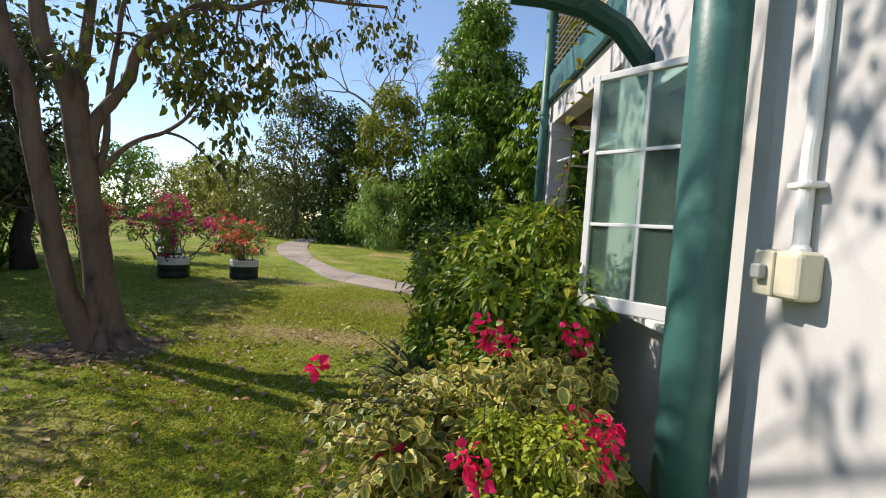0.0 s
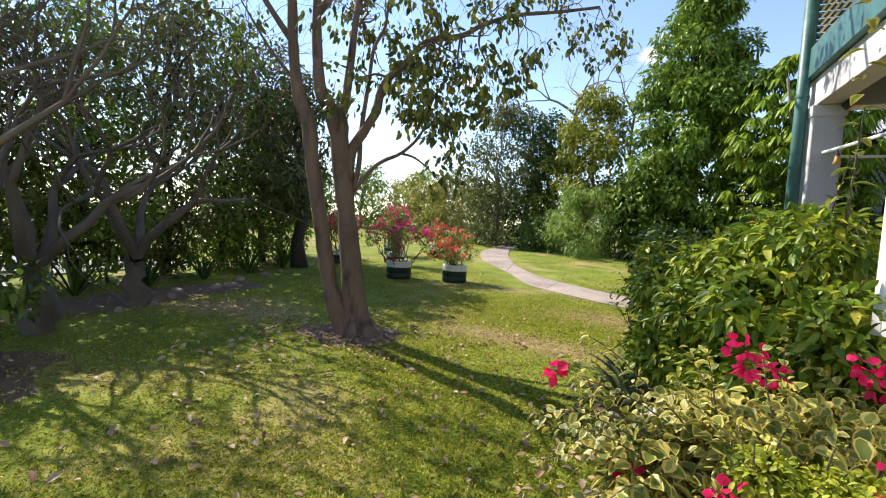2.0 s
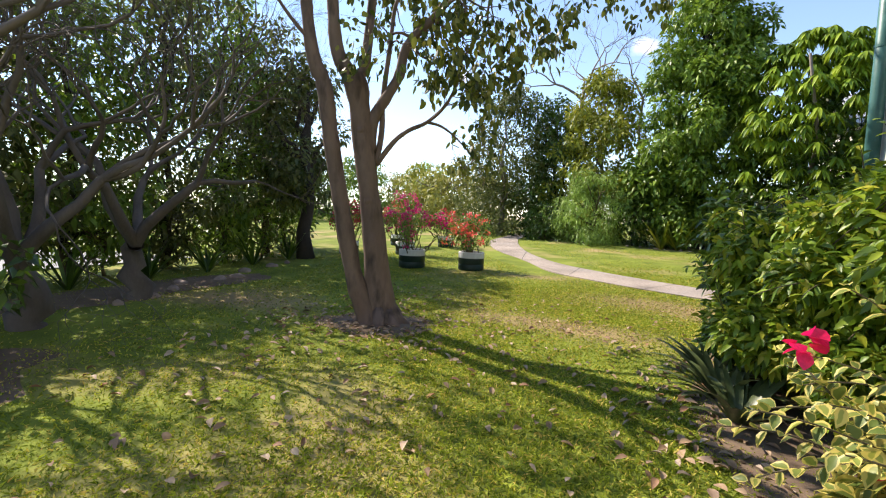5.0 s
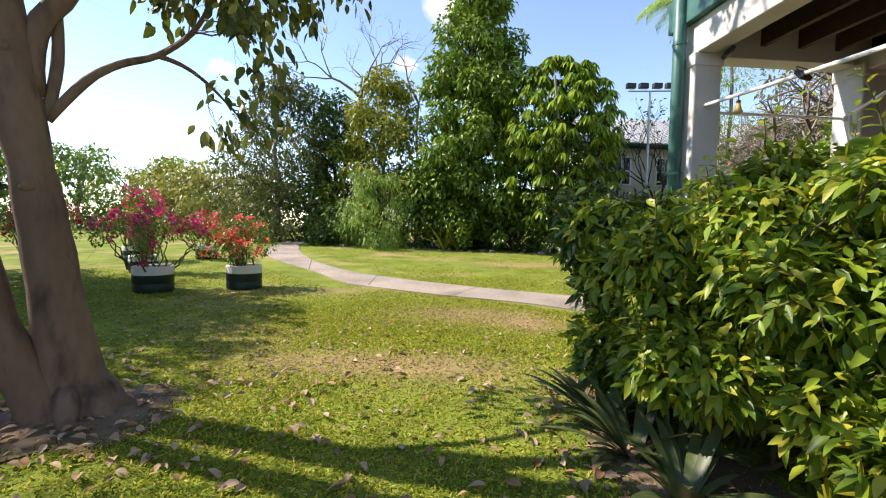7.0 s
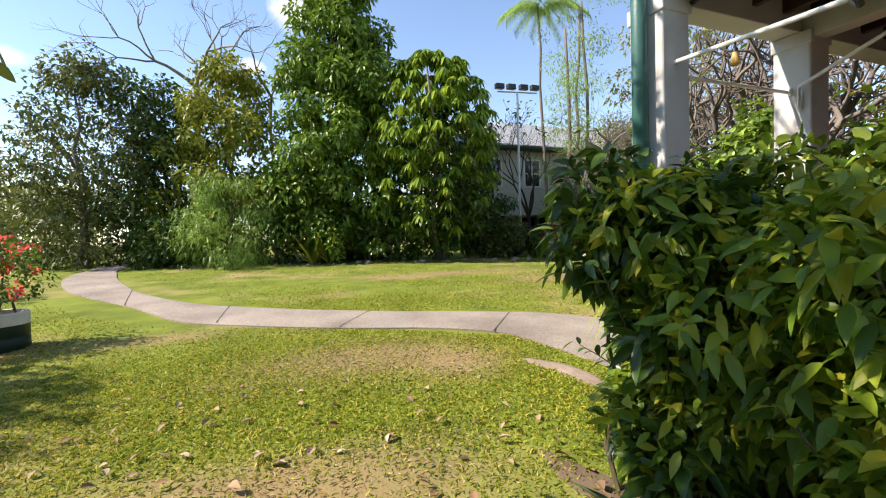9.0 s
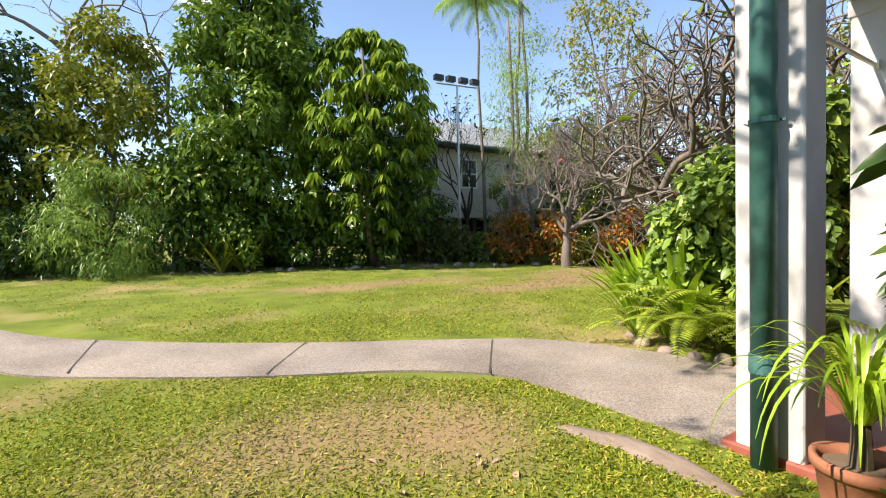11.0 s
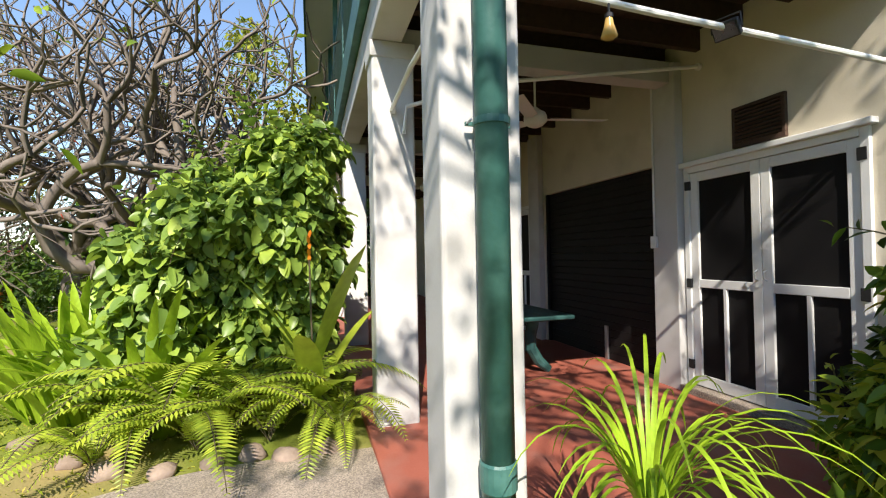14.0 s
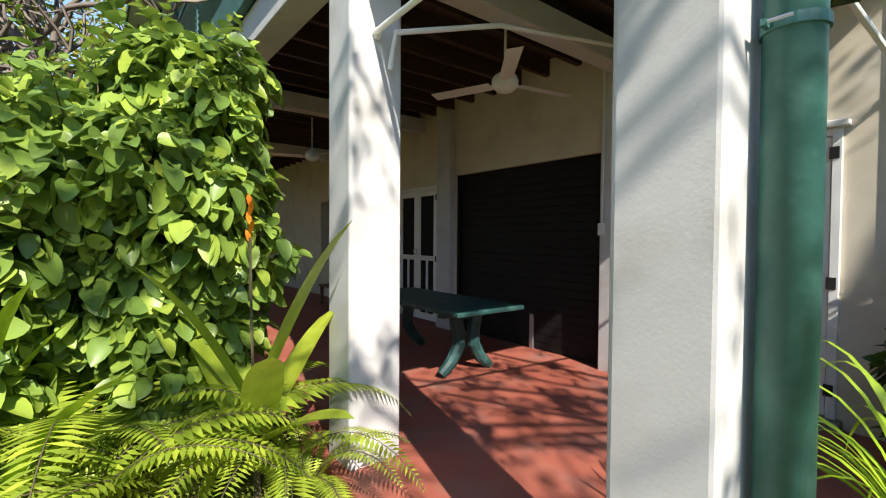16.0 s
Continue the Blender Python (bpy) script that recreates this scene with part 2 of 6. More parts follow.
L_HEART = leaf_material("heart leaves", [(0.06, 0.12, 0.035), (0.095, 0.175, 0.05), (0.14, 0.235, 0.058), (0.21, 0.31, 0.065)], 0.38, 0.28)
L_FERN = leaf_material("fern leaflets", [(0.13, 0.21, 0.03), (0.2, 0.3, 0.045), (0.28, 0.38, 0.06)], 0.45, 0.4)
L_STRAP = leaf_material("strap leaves", [(0.06, 0.15, 0.02), (0.12, 0.24, 0.025), (0.2, 0.33, 0.03), (0.3, 0.34, 0.05)], 0.35, 0.3)
L_SPIKE = leaf_material("dark spiky leaves", [(0.02, 0.04, 0.02), (0.04, 0.07, 0.035), (0.08, 0.07, 0.05)], 0.4, 0.15)
L_MAGENTA = leaf_material("magenta bracts", [(0.58, 0.008, 0.06), (0.75, 0.012, 0.11), (0.62, 0.008, 0.12)], 0.5, 0.35, gain_rgb=(1.5, 1.5, 1.5))
L_PURPLE = leaf_material("purple pink bracts", [(0.48, 0.01, 0.15), (0.64, 0.02, 0.2), (0.66, 0.03, 0.14)], 0.5, 0.35, gain_rgb=(1.5, 1.5, 1.5))
L_CORAL = leaf_material("coral bracts", [(0.75, 0.1, 0.06), (0.85, 0.17, 0.1), (0.8, 0.08, 0.14)], 0.5, 0.35, gain_rgb=(1.5, 1.5, 1.5))
L_ORANGE = leaf_material("croton leaves", [(0.05, 0.07, 0.012), (0.12, 0.1, 0.015), (0.42, 0.17, 0.02), (0.3, 0.06, 0.015)], 0.4, 0.25, gain_rgb=(2.0, 2.0, 2.0))
L_DRY = leaf_material("dry fallen leaves", [(0.16, 0.09, 0.045), (0.3, 0.2, 0.11), (0.42, 0.32, 0.22), (0.22, 0.1, 0.04)], 0.7, 0.1, gain_rgb=(1.5, 1.5, 1.5))
L_BUD = leaf_material("orange flower", [(0.7, 0.16, 0.01), (0.8, 0.3, 0.02)], 0.5, 0.3, gain_rgb=(1.5, 1.5, 1.5))

glass = bpy.data.materials.new("hazy green window glass")
glass.use_nodes = True
_b = glass.node_tree.nodes["Principled BSDF"]
_b.inputs["Base Color"].default_value = (0.42, 0.62, 0.52, 1)
_b.inputs["Roughness"].default_value, _b.inputs["Transmission Weight"].default_value, _b.inputs["IOR"].default_value = 0.1, 0.92, 1.45
dark_glass = material("dark window glass", (0.01, 0.012, 0.014), (0.02, 0.022, 0.025), 3, 0.08, 0.0, specular=0.6)


# ---- building blocks ----
class Geo:
    """Vertices and faces gathered for one mesh."""

    def __init__(self):
        self.v, self.f = [], []

    def add(self, verts, faces):
        o = len(self.v)
        self.v.extend([tuple(p) for p in verts])
        self.f.extend([tuple(o + i for i in f) for f in faces])
        return self

    def box(self, lo, hi, m=None):
        (a, b, c), (d, e, f) = lo, hi
        p = [Vector(q) for q in ((a, b, c), (d, b, c), (d, e, c), (a, e, c), (a, b, f), (d, b, f), (d, e, f), (a, e, f))]
        if m:
            p = [m @ q for q in p]
        return self.add(p, [(0, 3, 2, 1), (4, 5, 6, 7), (0, 1, 5, 4), (1, 2, 6, 5), (2, 3, 7, 6), (3, 0, 4, 7)])

    def soft_box(self, lo, hi, r=0.008, segments=2, m=None):
        bm = bmesh.new()
        size = [h - l for l, h in zip(lo, hi)]
        mid = [(h + l) / 2 for l, h in zip(lo, hi)]
        bmesh.ops.create_cube(bm, size=1, matrix=Matrix.Translation(mid) @ Matrix.Diagonal((*size, 1)))
        bmesh.ops.bevel(bm, geom=bm.edges[:], offset=min(r, min(size) * 0.45), segments=segments, affect="EDGES", profile=0.5)
        bm.verts.index_update()
        vs = [(m @ v.co if m else v.co) for v in bm.verts]
        self.add(vs, [[v.index for v in f.verts] for f in bm.faces])
        bm.free()
        return self

    def tube(self, pts, radii, sides=8, caps=True):
        pts = [Vector(p) for p in pts]
        rings, prev = [], None
        for i, p in enumerate(pts):
            d = (pts[min(i + 1, len(pts) - 1)] - pts[max(i - 1, 0)]).normalized()
            if prev is None:
                prev = d.orthogonal().normalized()
            u = (prev - d * prev.dot(d)).normalized()
            w, prev = d.cross(u), u
            r = radii[i] if hasattr(radii, "__len__") else radii
            rings.append([p + (u * math.cos(a) + w * math.sin(a)) * r for a in [2 * math.pi * j / sides for j in range(sides)]])
        faces = []
        for i in range(len(pts) - 1):
            for j in range(sides):
                a, b = i * sides + j, i * sides + (j + 1) % sides
                faces.append((a, b, b + sides, a + sides))
        if caps:
            faces.append(tuple(range(sides))[::-1])
            faces.append(tuple((len(pts) - 1) * sides + j for j in range(sides)))
        return self.add([q for r in rings for q in r], faces)

    def lathe(self, centre, profile, sides=20):
        """A turned shape about the upright through centre: profile of (radius, height)."""
        c = Vector(centre)
        vs = [c + Vector((r * math.cos(2 * math.pi * j / sides), r * math.sin(2 * math.pi * j / sides), h)) for r, h in profile for j in range(sides)]
        fs = [(i * sides + j, i * sides + (j + 1) % sides, (i + 1) * sides + (j + 1) % sides, (i + 1) * sides + j) for i in range(len(profile) - 1) for j in range(sides)]
        return self.add(vs, fs)


def part(name, geo, mat, parent=None, label="", smooth=False):
    me = bpy.data.meshes.new(name)
    me.from_pydata(geo.v, [], geo.f)
    me.materials.append(mat)
    if smooth:
        me.polygons.foreach_set("use_smooth", [True] * len(me.polygons))
    me.update()
    ob = new(name, me)
    if parent:
        ob.parent = parent
    if label:
        ob["label"] = label
    return ob


def thing(name, label, category, group="", kind="", at=None):
    ob = new(name)
    ob.empty_display_size = 0.1
    if at:
        ob.location = at
        bpy.context.view_layer.update()
    return tagged(ob, label, category, group, kind)


def setting(name, geo, mat, label, category):
    return tagged(part(name, geo, mat), label, category, kind="structure")


def unit(a):
    return a / np.maximum(np.linalg.norm(a, axis=-1, keepdims=True), 1e-9)


def leaf_mesh(name, pos, along, normal, length, width, mat, parent=None, fold=0.18, droop=0.15, fine=False, label="", shape=0.45, profile=None):
    """Many leaves in one mesh: base places, directions, normals, lengths and widths."""
    pos, along = np.asarray(pos, float), unit(np.asarray(along, float))
    n = len(pos)
    side = unit(np.cross(along, np.asarray(normal, float)) + 1e-6)
    up = np.cross(side, along)
    L, W = np.broadcast_to(length, (n,))[:, None], np.broadcast_to(width, (n,))[:, None]
    rows = [(0.0, 0.0), (shape, 1.0), (1.0, 0.0)] if not fine else [(0.0, 0.0), (0.22, 0.75), (shape + 0.05, 1.0), (0.78, 0.6), (1.0, 0.0)]
    rows = profile or rows
    vs, index = [], []
    for s, w in rows:
        mid = pos + along * L * s - np.array([0, 0, 1.0]) * L * droop * s * s
        if w == 0:
            index.append([len(vs)])
            vs.append(mid)
        else:
            index.append([len(vs), len(vs) + 1, len(vs) + 2])
            vs += [mid - side * W * 0.5 * w + up * W * fold * w, mid, mid + side * W * 0.5 * w + up * W * fold * w]
    faces = []
    for a, b in zip(index[:-1], index[1:]):
        if len(a) == 1:
            faces += [(a[0], b[1], b[0], None), (a[0], b[2], b[1], None)]
        elif len(b) == 1:
            faces += [(a[0], a[1], b[0], None), (a[1], a[2], b[0], None)]
        else:
            faces += [(a[0], a[1], b[1], b[0]), (a[1], a[2], b[2], b[1])]
    k = len(vs)
    co = np.stack(vs, 1).reshape(-1, 3)
    tri = []
    for f in faces:
        tri.append(f[:3])
        if f[3] is not None:
            tri.append((f[0], f[2], f[3]))
    tri = np.array(tri)
    loops = (np.arange(n)[:, None, None] * k + tri[None]).reshape(-1)
    me = bpy.data.meshes.new(name)
    me.vertices.add(len(co))
    me.vertices.foreach_set("co", co.ravel().astype(np.float32))
    me.loops.add(len(loops))
    me.loops.foreach_set("vertex_index", loops.astype(np.int32))
    me.polygons.add(len(loops) // 3)
    me.polygons.foreach_set("loop_start", np.arange(0, len(loops), 3, dtype=np.int32))
    me.update(calc_edges=True)
    rim = [v for s, w in rows for v in ((1.0,) if w == 0 else (1.0, 0.0, 1.0))]
    me.attributes.new("rim", "FLOAT", "POINT").data.foreach_set("value", np.tile(np.array(rim, np.float32), n))
    me.materials.append(mat)
    ob = new(name, me)
    if parent:
        ob.parent = parent
    if label:
        ob["label"] = label
    return ob


def on_blobs(rng, blobs, density, inner=0.75):
    """Places and outward directions near the surfaces of ellipsoids (centre, radii)."""
    P, N = [], []
    for c, r in blobs:
        r = np.array(r if hasattr(r, "__len__") else (r, r, r), float)
        n = max(4, int(density * 4 * math.pi * ((r[0] * r[1]) ** 0.8 + (r[0] * r[2]) ** 0.8 * 2) / 3))
        d = unit(rng.normal(size=(n, 3)))
        rad = inner + (1.05 - inner) * rng.random((n, 1)) ** 0.6
        P.append(np.array(c) + d * r * rad)
        N.append(unit(d / r))
    return np.concatenate(P), np.concatenate(N)


def crown(name, blobs, density, length, mat, seed, parent, ratio=0.5, droop=0.3, spread=0.7, fine=False, floor_z=0.05, label="", inner=0.7, profile=None, hang=False):
    rng = np.random.default_rng(seed)
    P, N = on_blobs(rng, blobs, density, inner)
    keep = P[:, 2] > floor_z
    P, N = P[keep], N[keep]
    n = len(P)
    along = unit(N * 0.6 + rng.normal(size=(n, 3)) * spread + np.array([0, 0, -0.15]))
    normal = unit(N * 0.5 + np.array([0, 0, 0.8]) + rng.normal(size=(n, 3)) * 0.45)
    if hang:
        along = unit(rng.normal(size=(n, 3)) * 0.7 + N * 0.3 + np.array([0, 0, -0.4]))
        normal = unit(N * 0.8 + np.array([0, 0, 0.75]) + rng.normal(size=(n, 3)) * 0.4)
    L = length * (0.6 + 0.7 * rng.random(n))
    return leaf_mesh(name, P, along, normal, L, L * ratio, mat, parent, droop=droop, fine=fine, label=label, profile=profile)


def wander(rng, a, b, n=6, wobble=0.08):
    a, b = np.array(a, float), np.array(b, float)
    d = np.linalg.norm(b - a)
    pts = [a + (b - a) * i / (n - 1) for i in range(n)]
    for i in range(1, n - 1):
        pts[i] = pts[i] + rng.normal(size=3) * wobble * d / math.sqrt(n)
    return pts


def branch_tree(geo, rng, start, direction, length, radius, depth, splits=(2, 3), angle=0.6, shrink=0.72, up=0.1, sides=6, tips=None, bend=0.25, thin=0.62):
    """Forking limbs from a start; the twig ends are gathered in tips."""
    d = Vector(direction).normalized()
    pts, p = [Vector(start)], Vector(start)
    segs = 4 if depth > 1 else 3
    for i in range(segs):
        d = (d + Vector(rng.normal(size=3)) * bend * 0.5 + Vector((0, 0, up))).normalized()
        p = p + d * length / segs
        pts.append(p.copy())
    r_end = radius * thin
    geo.tube(pts, [radius + (r_end - radius) * i / segs for i in range(segs + 1)], max(3, sides), caps=False)
    if depth <= 0:
        if tips is not None:
            tips.append((np.array(p), np.array(d)))
        return
    for _ in range(int(rng.integers(splits[0], splits[1] + 1))):
        side = Vector(rng.normal(size=3))
        side = (side - d * side.dot(d)).normalized()
        nd = (d * math.cos(angle) + side * math.sin(angle)).normalized()
        branch_tree(geo, rng, p, nd, length * shrink * (0.8 + 0.4 * rng.random()), r_end * 0.85, depth - 1, splits, angle, shrink, up, max(3, sides - 1), tips, bend, thin)


def ground_z(x, y):
    """The lawn rises gently towards the far beds."""
    return 0.03 * max(0.0, min(y, 40.0) - 6.0)


# ---- ground, path, building ----
WORN = ((-0.3, 7.3, 1.3, 0.7), (0.6, 6.7, 0.6, 0.5), (-2.0, 5.1, 1.0, 0.5), (-0.8, 4.9, 0.8, 0.5), (-2.5, 9.2, 0.8, 0.35), (6.4, 12.0, 2.4, 0.55), (9.5, 13.0, 2.4, 1.0), (3.5, 14.3, 2.4, 0.5), (-6.4, 4.0, 0.9, 0.6))


def worn_at(x, y):
    """How far the turf is worn away, 0 to 1."""
    return min(1.0, 0.8 * sum(math.exp(-(((x - cx) / rx) ** 2 + ((y - cy) / ry) ** 2) ** 1.5) for cx, cy, rx, ry in WORN))


def ground_sheet():
    g = Geo()
    xs = [-400, -120, -50] + [-30 + i for i in range(20)] + [-10 + 0.4 * i for i in range(60)] + [14 + i for i in range(27)] + [60, 130, 400]
    ys = [-400, -120, -40] + [-15 + i for i in range(11)] + [-4 + 0.4 * i for i in range(55)] + [18 + i for i in range(33)] + [70, 140, 400]
    vs = [(x, y, ground_z(x, y) + (0.02 * noise.noise((x * 0.4, y * 0.4, 0)) if abs(x) < 45 and -15 < y < 50 else 0)) for y in ys for x in xs]
    n = len(xs)
    return g.add(vs, [(j * n + i, j * n + i + 1, (j + 1) * n + i + 1, (j + 1) * n + i) for j in range(len(ys) - 1) for i in range(n - 1)])


M_LAWN = material("mown lawn", (0.07, 0.1, 0.016), (0.25, 0.295, 0.045), 1.6, 0.95, 1.0, 55, c3=(0.36, 0.26, 0.13), c3_scale=0.4, specular=0.1)
ground = setting("ground", ground_sheet(), M_LAWN, "mown green lawn with worn dry patches", "lawn")
wear = ground.data.attributes.new("worn", "FLOAT", "POINT")
wear.data.foreach_set("value", [worn_at(v.co.x, v.co.y) for v in ground.data.vertices])
ln, lk = M_LAWN.node_tree.nodes, M_LAWN.node_tree.links
att, wmix, wnoise, wmul = ln.new("ShaderNodeAttribute"), ln.new("ShaderNodeMix"), ln.new("ShaderNodeTexNoise"), ln.new("ShaderNodeMath")
att.attribute_name, wmix.data_type = "worn", "RGBA"
wnoise.inputs["Scale"].default_value, wnoise.inputs["Detail"].default_value = 7, 6
wmul.operation = "MULTIPLY"
wmul.use_clamp = True
scale_up = ln.new("ShaderNodeMath")
scale_up.operation, scale_up.inputs[1].default_value = "MULTIPLY", 1.9
lk.new(wnoise.outputs[0], scale_up.inputs[0])
lk.new(att.outputs["Fac"], wmul.inputs[0])
lk.new(scale_up.outputs[0], wmul.inputs[1])
lk.new(wmul.outputs[0], wmix.inputs[0])
base_in = ln["Principled BSDF"].inputs["Base Color"]
lk.new(base_in.links[0].from_socket, wmix.inputs[6])
wmix.inputs[7].default_value = (0.3, 0.205, 0.105, 1)
lk.new(wmix.outputs[2], base_in)

# the path: stations along it with the left and right edge
PATH_EDGE = [((1.86, 5.7), (3.6, 5.7)), ((1.8, 6.25), (3.6, 6.45)), ((1.7, 7.1), (3.45, 7.2)), ((1.5, 7.62), (2.95, 8.1)), ((0.8, 8.2), (2.3, 8.65)), ((-0.3, 8.74), (0.34, 9.75)), ((-1.5, 9.5), (-1.3, 10.9)),
             ((-2.45, 10.3), (-2.6, 12.2)), ((-3.4, 12.0), (-3.85, 14.4)), ((-5.3, 15.1), (-4.9, 17.3)), ((-6.5, 18.5), (-5.5, 19.6)), ((-6.75, 21.3), (-5.77, 21.1)), ((-7.1, 27), (-6.1, 27))]


def smooth_stations(stations, n=6):
    pts = [Vector((*a, *b)) for a, b in stations]
    out = []
    for i in range(len(pts) - 1):
        p0, p1, p2, p3 = pts[max(i - 1, 0)], pts[i], pts[i + 1], pts[min(i + 2, len(pts) - 1)]
        for j in range(n):
            t = j / n
            out.append(0.5 * (2 * p1 + (p2 - p0) * t + (2 * p0 - 5 * p1 + 4 * p2 - p3) * t * t + (3 * p1 - p0 - 3 * p2 + p3) * t ** 3))
    return out + [pts[-1]]


def path_sheet():
    g, st = Geo(), smooth_stations(PATH_EDGE)
    for i in range(len(st) - 1):
        q = []
        for s in (st[i], st[i + 1]):
            for k in range(7):
                f = k / 6
                x, y = s[0] + (s[2] - s[0]) * f, s[1] + (s[3] - s[1]) * f
                q.append((x, y, ground_z(x, y) + 0.035 - (0.012 if k in (0, 6) else 0)))
        g.add(q, [(k, k + 1, k + 8, k + 7) for k in range(6)])
        for k in (0, 6):
            a, b = Vector(q[k]), Vector(q[k + 7])
            g.add([a, b, b - Vector((0, 0, 0.1)), a - Vector((0, 0, 0.1))], [(0, 1, 2, 3)])
    return g


pavement = setting("pavement", path_sheet(), M_CONCRETE, "curving exposed aggregate concrete garden path", "path")
for (a, b) in (((1.47, 7.6), (2.27, 8.55)), ((-0.3, 8.76), (0.35, 9.72)), ((-1.9, 9.85), (-1.8, 11.3)), ((-3.6, 12.3), (-4.0, 14.7))):
    g = Geo()
    va, vb = Vector((*a, ground_z(*a) + 0.037)), Vector((*b, ground_z(*b) + 0.037))
    w = (vb - va).cross(Vector((0, 0, 1))).normalized() * 0.009
    part("path_joint", g.add([va - w, va + w, vb + w, vb - w], [(0, 1, 2, 3)]), M_JOINT, pavement)

FLOOR_Z = 0.06
setting("floor", Geo().soft_box((1.86, 2.4, -0.15), (16, 5.74, FLOOR_Z), 0.015), M_RED, "worn red painted concrete verandah floor", "floor")

WALL_Y, WEST_X = 2.5, 1.75
BEAM0, BEAM1 = 3.28, 3.62


def wall_with_gaps(x0, x1, y0, y1, z1, gaps):
    """A wall along x with rectangular openings (x0, x1, z0, z1)."""
    g, x = Geo(), x0
    for a, b, lo, hi in sorted(gaps):
        g.box((x, y0, 0), (a, y1, z1))
        g.box((a, y0, hi), (b, y1, z1))
        if lo > 0.01:
            g.box((a, y0, 0), (b, y1, lo))
        x = b
    return g.box((x, y0, 0), (x1, y1, z1))


setting("wall_south", wall_with_gaps(1.95, 16, WALL_Y - 0.2, WALL_Y, 3.7, [(2.24, 3.82, 0.0, 2.3), (4.2, 6.69, 0.0, 2.41), (7.1, 8.33, 0.0, 2.3), (10.2, 11.8, 0.9, 2.3)]), M_CREAM, "cream plastered verandah wall", "wall")
gw = Geo()
gw.box((WEST_X, -9, 0), (WEST_X + 0.2, 1.1, 3.7)).box((WEST_X, 1.1, 0), (WEST_X + 0.2, 1.9, 1.15)).box((WEST_X, 1.1, 2.72), (WEST_X + 0.2, 1.9, 3.7)).box((WEST_X, 1.9, 0), (WEST_X + 0.2, WALL_Y + 0.03, 3.7))
setting("wall_west", gw, M_PLASTER, "white plastered outer wall with window opening", "wall")
setting("wall_inner", Geo().box((2.3, -9, 0), (16, -8.8, 3.7)).box((15.8, -8.8, 0), (16, 2.3, 3.7)).box((5.2, -8.8, 0), (5.3, 2.3, 3.7)), M_CREAM, "plain inner wall", "wall")
setting("trim", Geo().soft_box((WEST_X - 0.05, -0.75, 0), (WEST_X, 0.66, 3.7), 0.006), M_PLASTER, "white plaster pilaster on the outer wall", "trim")
gp = Geo().soft_box((3.84, WALL_Y, 0), (4.18, WALL_Y + 0.1, 3.4), 0.01).soft_box((6.72, WALL_Y, 0), (7.06, WALL_Y + 0.1, 3.4), 0.01)
setting("trim", gp, M_PLASTER, "white wall pilasters beside the shutter", "trim")
# ceiling: joists and boards, one mesh
gc = Geo().box((2.0, 2.3, 3.62), (16, 5.5, 3.68))
for i in range(30):
    x = 2.25 + i * 0.45
    gc.box((x, 2.5, 3.42), (x + 0.06, 5.4, 3.62))
setting("ceiling", gc, M_TIMBER, "dark timber verandah ceiling with joists", "ceiling")
setting("ceiling", Geo().box((1.96, -9, 3.705), (16, 2.3, 3.74)), M_TIMBER, "plain timber room ceiling", "ceiling")
setting("floor", Geo().box((2.2, -9, -0.1), (16, 2.4, 0.02)), M_BROWN, "plain indoor floor", "floor")
gb = Geo().soft_box((1.9, -9, BEAM0), (2.14, 5.66, BEAM1), 0.01).soft_box((2.14, 5.4, BEAM0), (16, 5.66, BEAM1), 0.01)
for x in (4.0, 7.6, 11.1):
    gb.soft_box((x - 0.1, 2.5, 3.2), (x + 0.1, 5.4, 3.42), 0.008)
setting("beam", gb, M_PLASTER, "white painted beams above the verandah posts", "beam")

# upper floor: green skirting band, louvred screens, roof edge
gu = Geo().soft_box((1.82, -9, BEAM1), (1.9, 5.74, 3.98), 0.01).soft_box((1.9, 5.66, BEAM1), (16, 5.74, 3.98), 0.01).box((1.9, -9, 3.7), (16, 5.66, 3.78))
for y in (-6.5, -4.2, -1.9, 0.4, 2.7, 5.66):
    gu.soft_box((1.84, y - 0.04, 3.98), (1.92, y + 0.04, 6.2), 0.006)
for x in (3.9, 6.0, 8.2, 10.4, 12.6, 14.8):
    gu.soft_box((x - 0.04, 5.66, 3.98), (x + 0.04, 5.74, 6.2), 0.006)
gu.soft_box((1.82, -9, 4.9), (1.9, 5.74, 4.98), 0.006).soft_box((1.9, 5.66, 4.9), (16, 5.74, 4.98), 0.006)
upper = setting("upper_wall", gu, M_GREEN, "green painted upper verandah frame", "wall")
M_LOUVRE = material("cream louvre slats", (0.5, 0.42, 0.28), (0.62, 0.53, 0.38), 3, 0.6, 0.15, 60, random=0.2)
slat_w = Geo().box((-0.012, -1.1, -0.045), (0.012, 1.1, 0.045), Matrix.Rotation(radians(35), 4, "Y"))
slat_n = Geo().box((-1.0, -0.012, -0.045), (1.0, 0.012, 0.045), Matrix.Rotation(radians(-35), 4, "X"))
proto_w, proto_n = part("slat", slat_w, M_LOUVRE, upper), part("slat", slat_n, M_GREEN, upper)
proto_w.location, proto_n.location = (1.88, 4.18, 4.05), (2.9, 5.7, 4.05)
for bay in range(4):
    for i in range(11):
        if bay or i:
            s = proto_w.copy()
            scene.collection.objects.link(s)
            s.location = (1.88, 4.18 - 2.3 * bay, 4.05 + 0.085 * i + (0.05 if i > 10 else 0))
for bay in range(6):
    for i in range(11):
        if bay or i:
            s = proto_n.copy()
            scene.collection.objects.link(s)
            s.location = (2.9 + 2.15 * bay, 5.7, 4.05 + 0.085 * i)
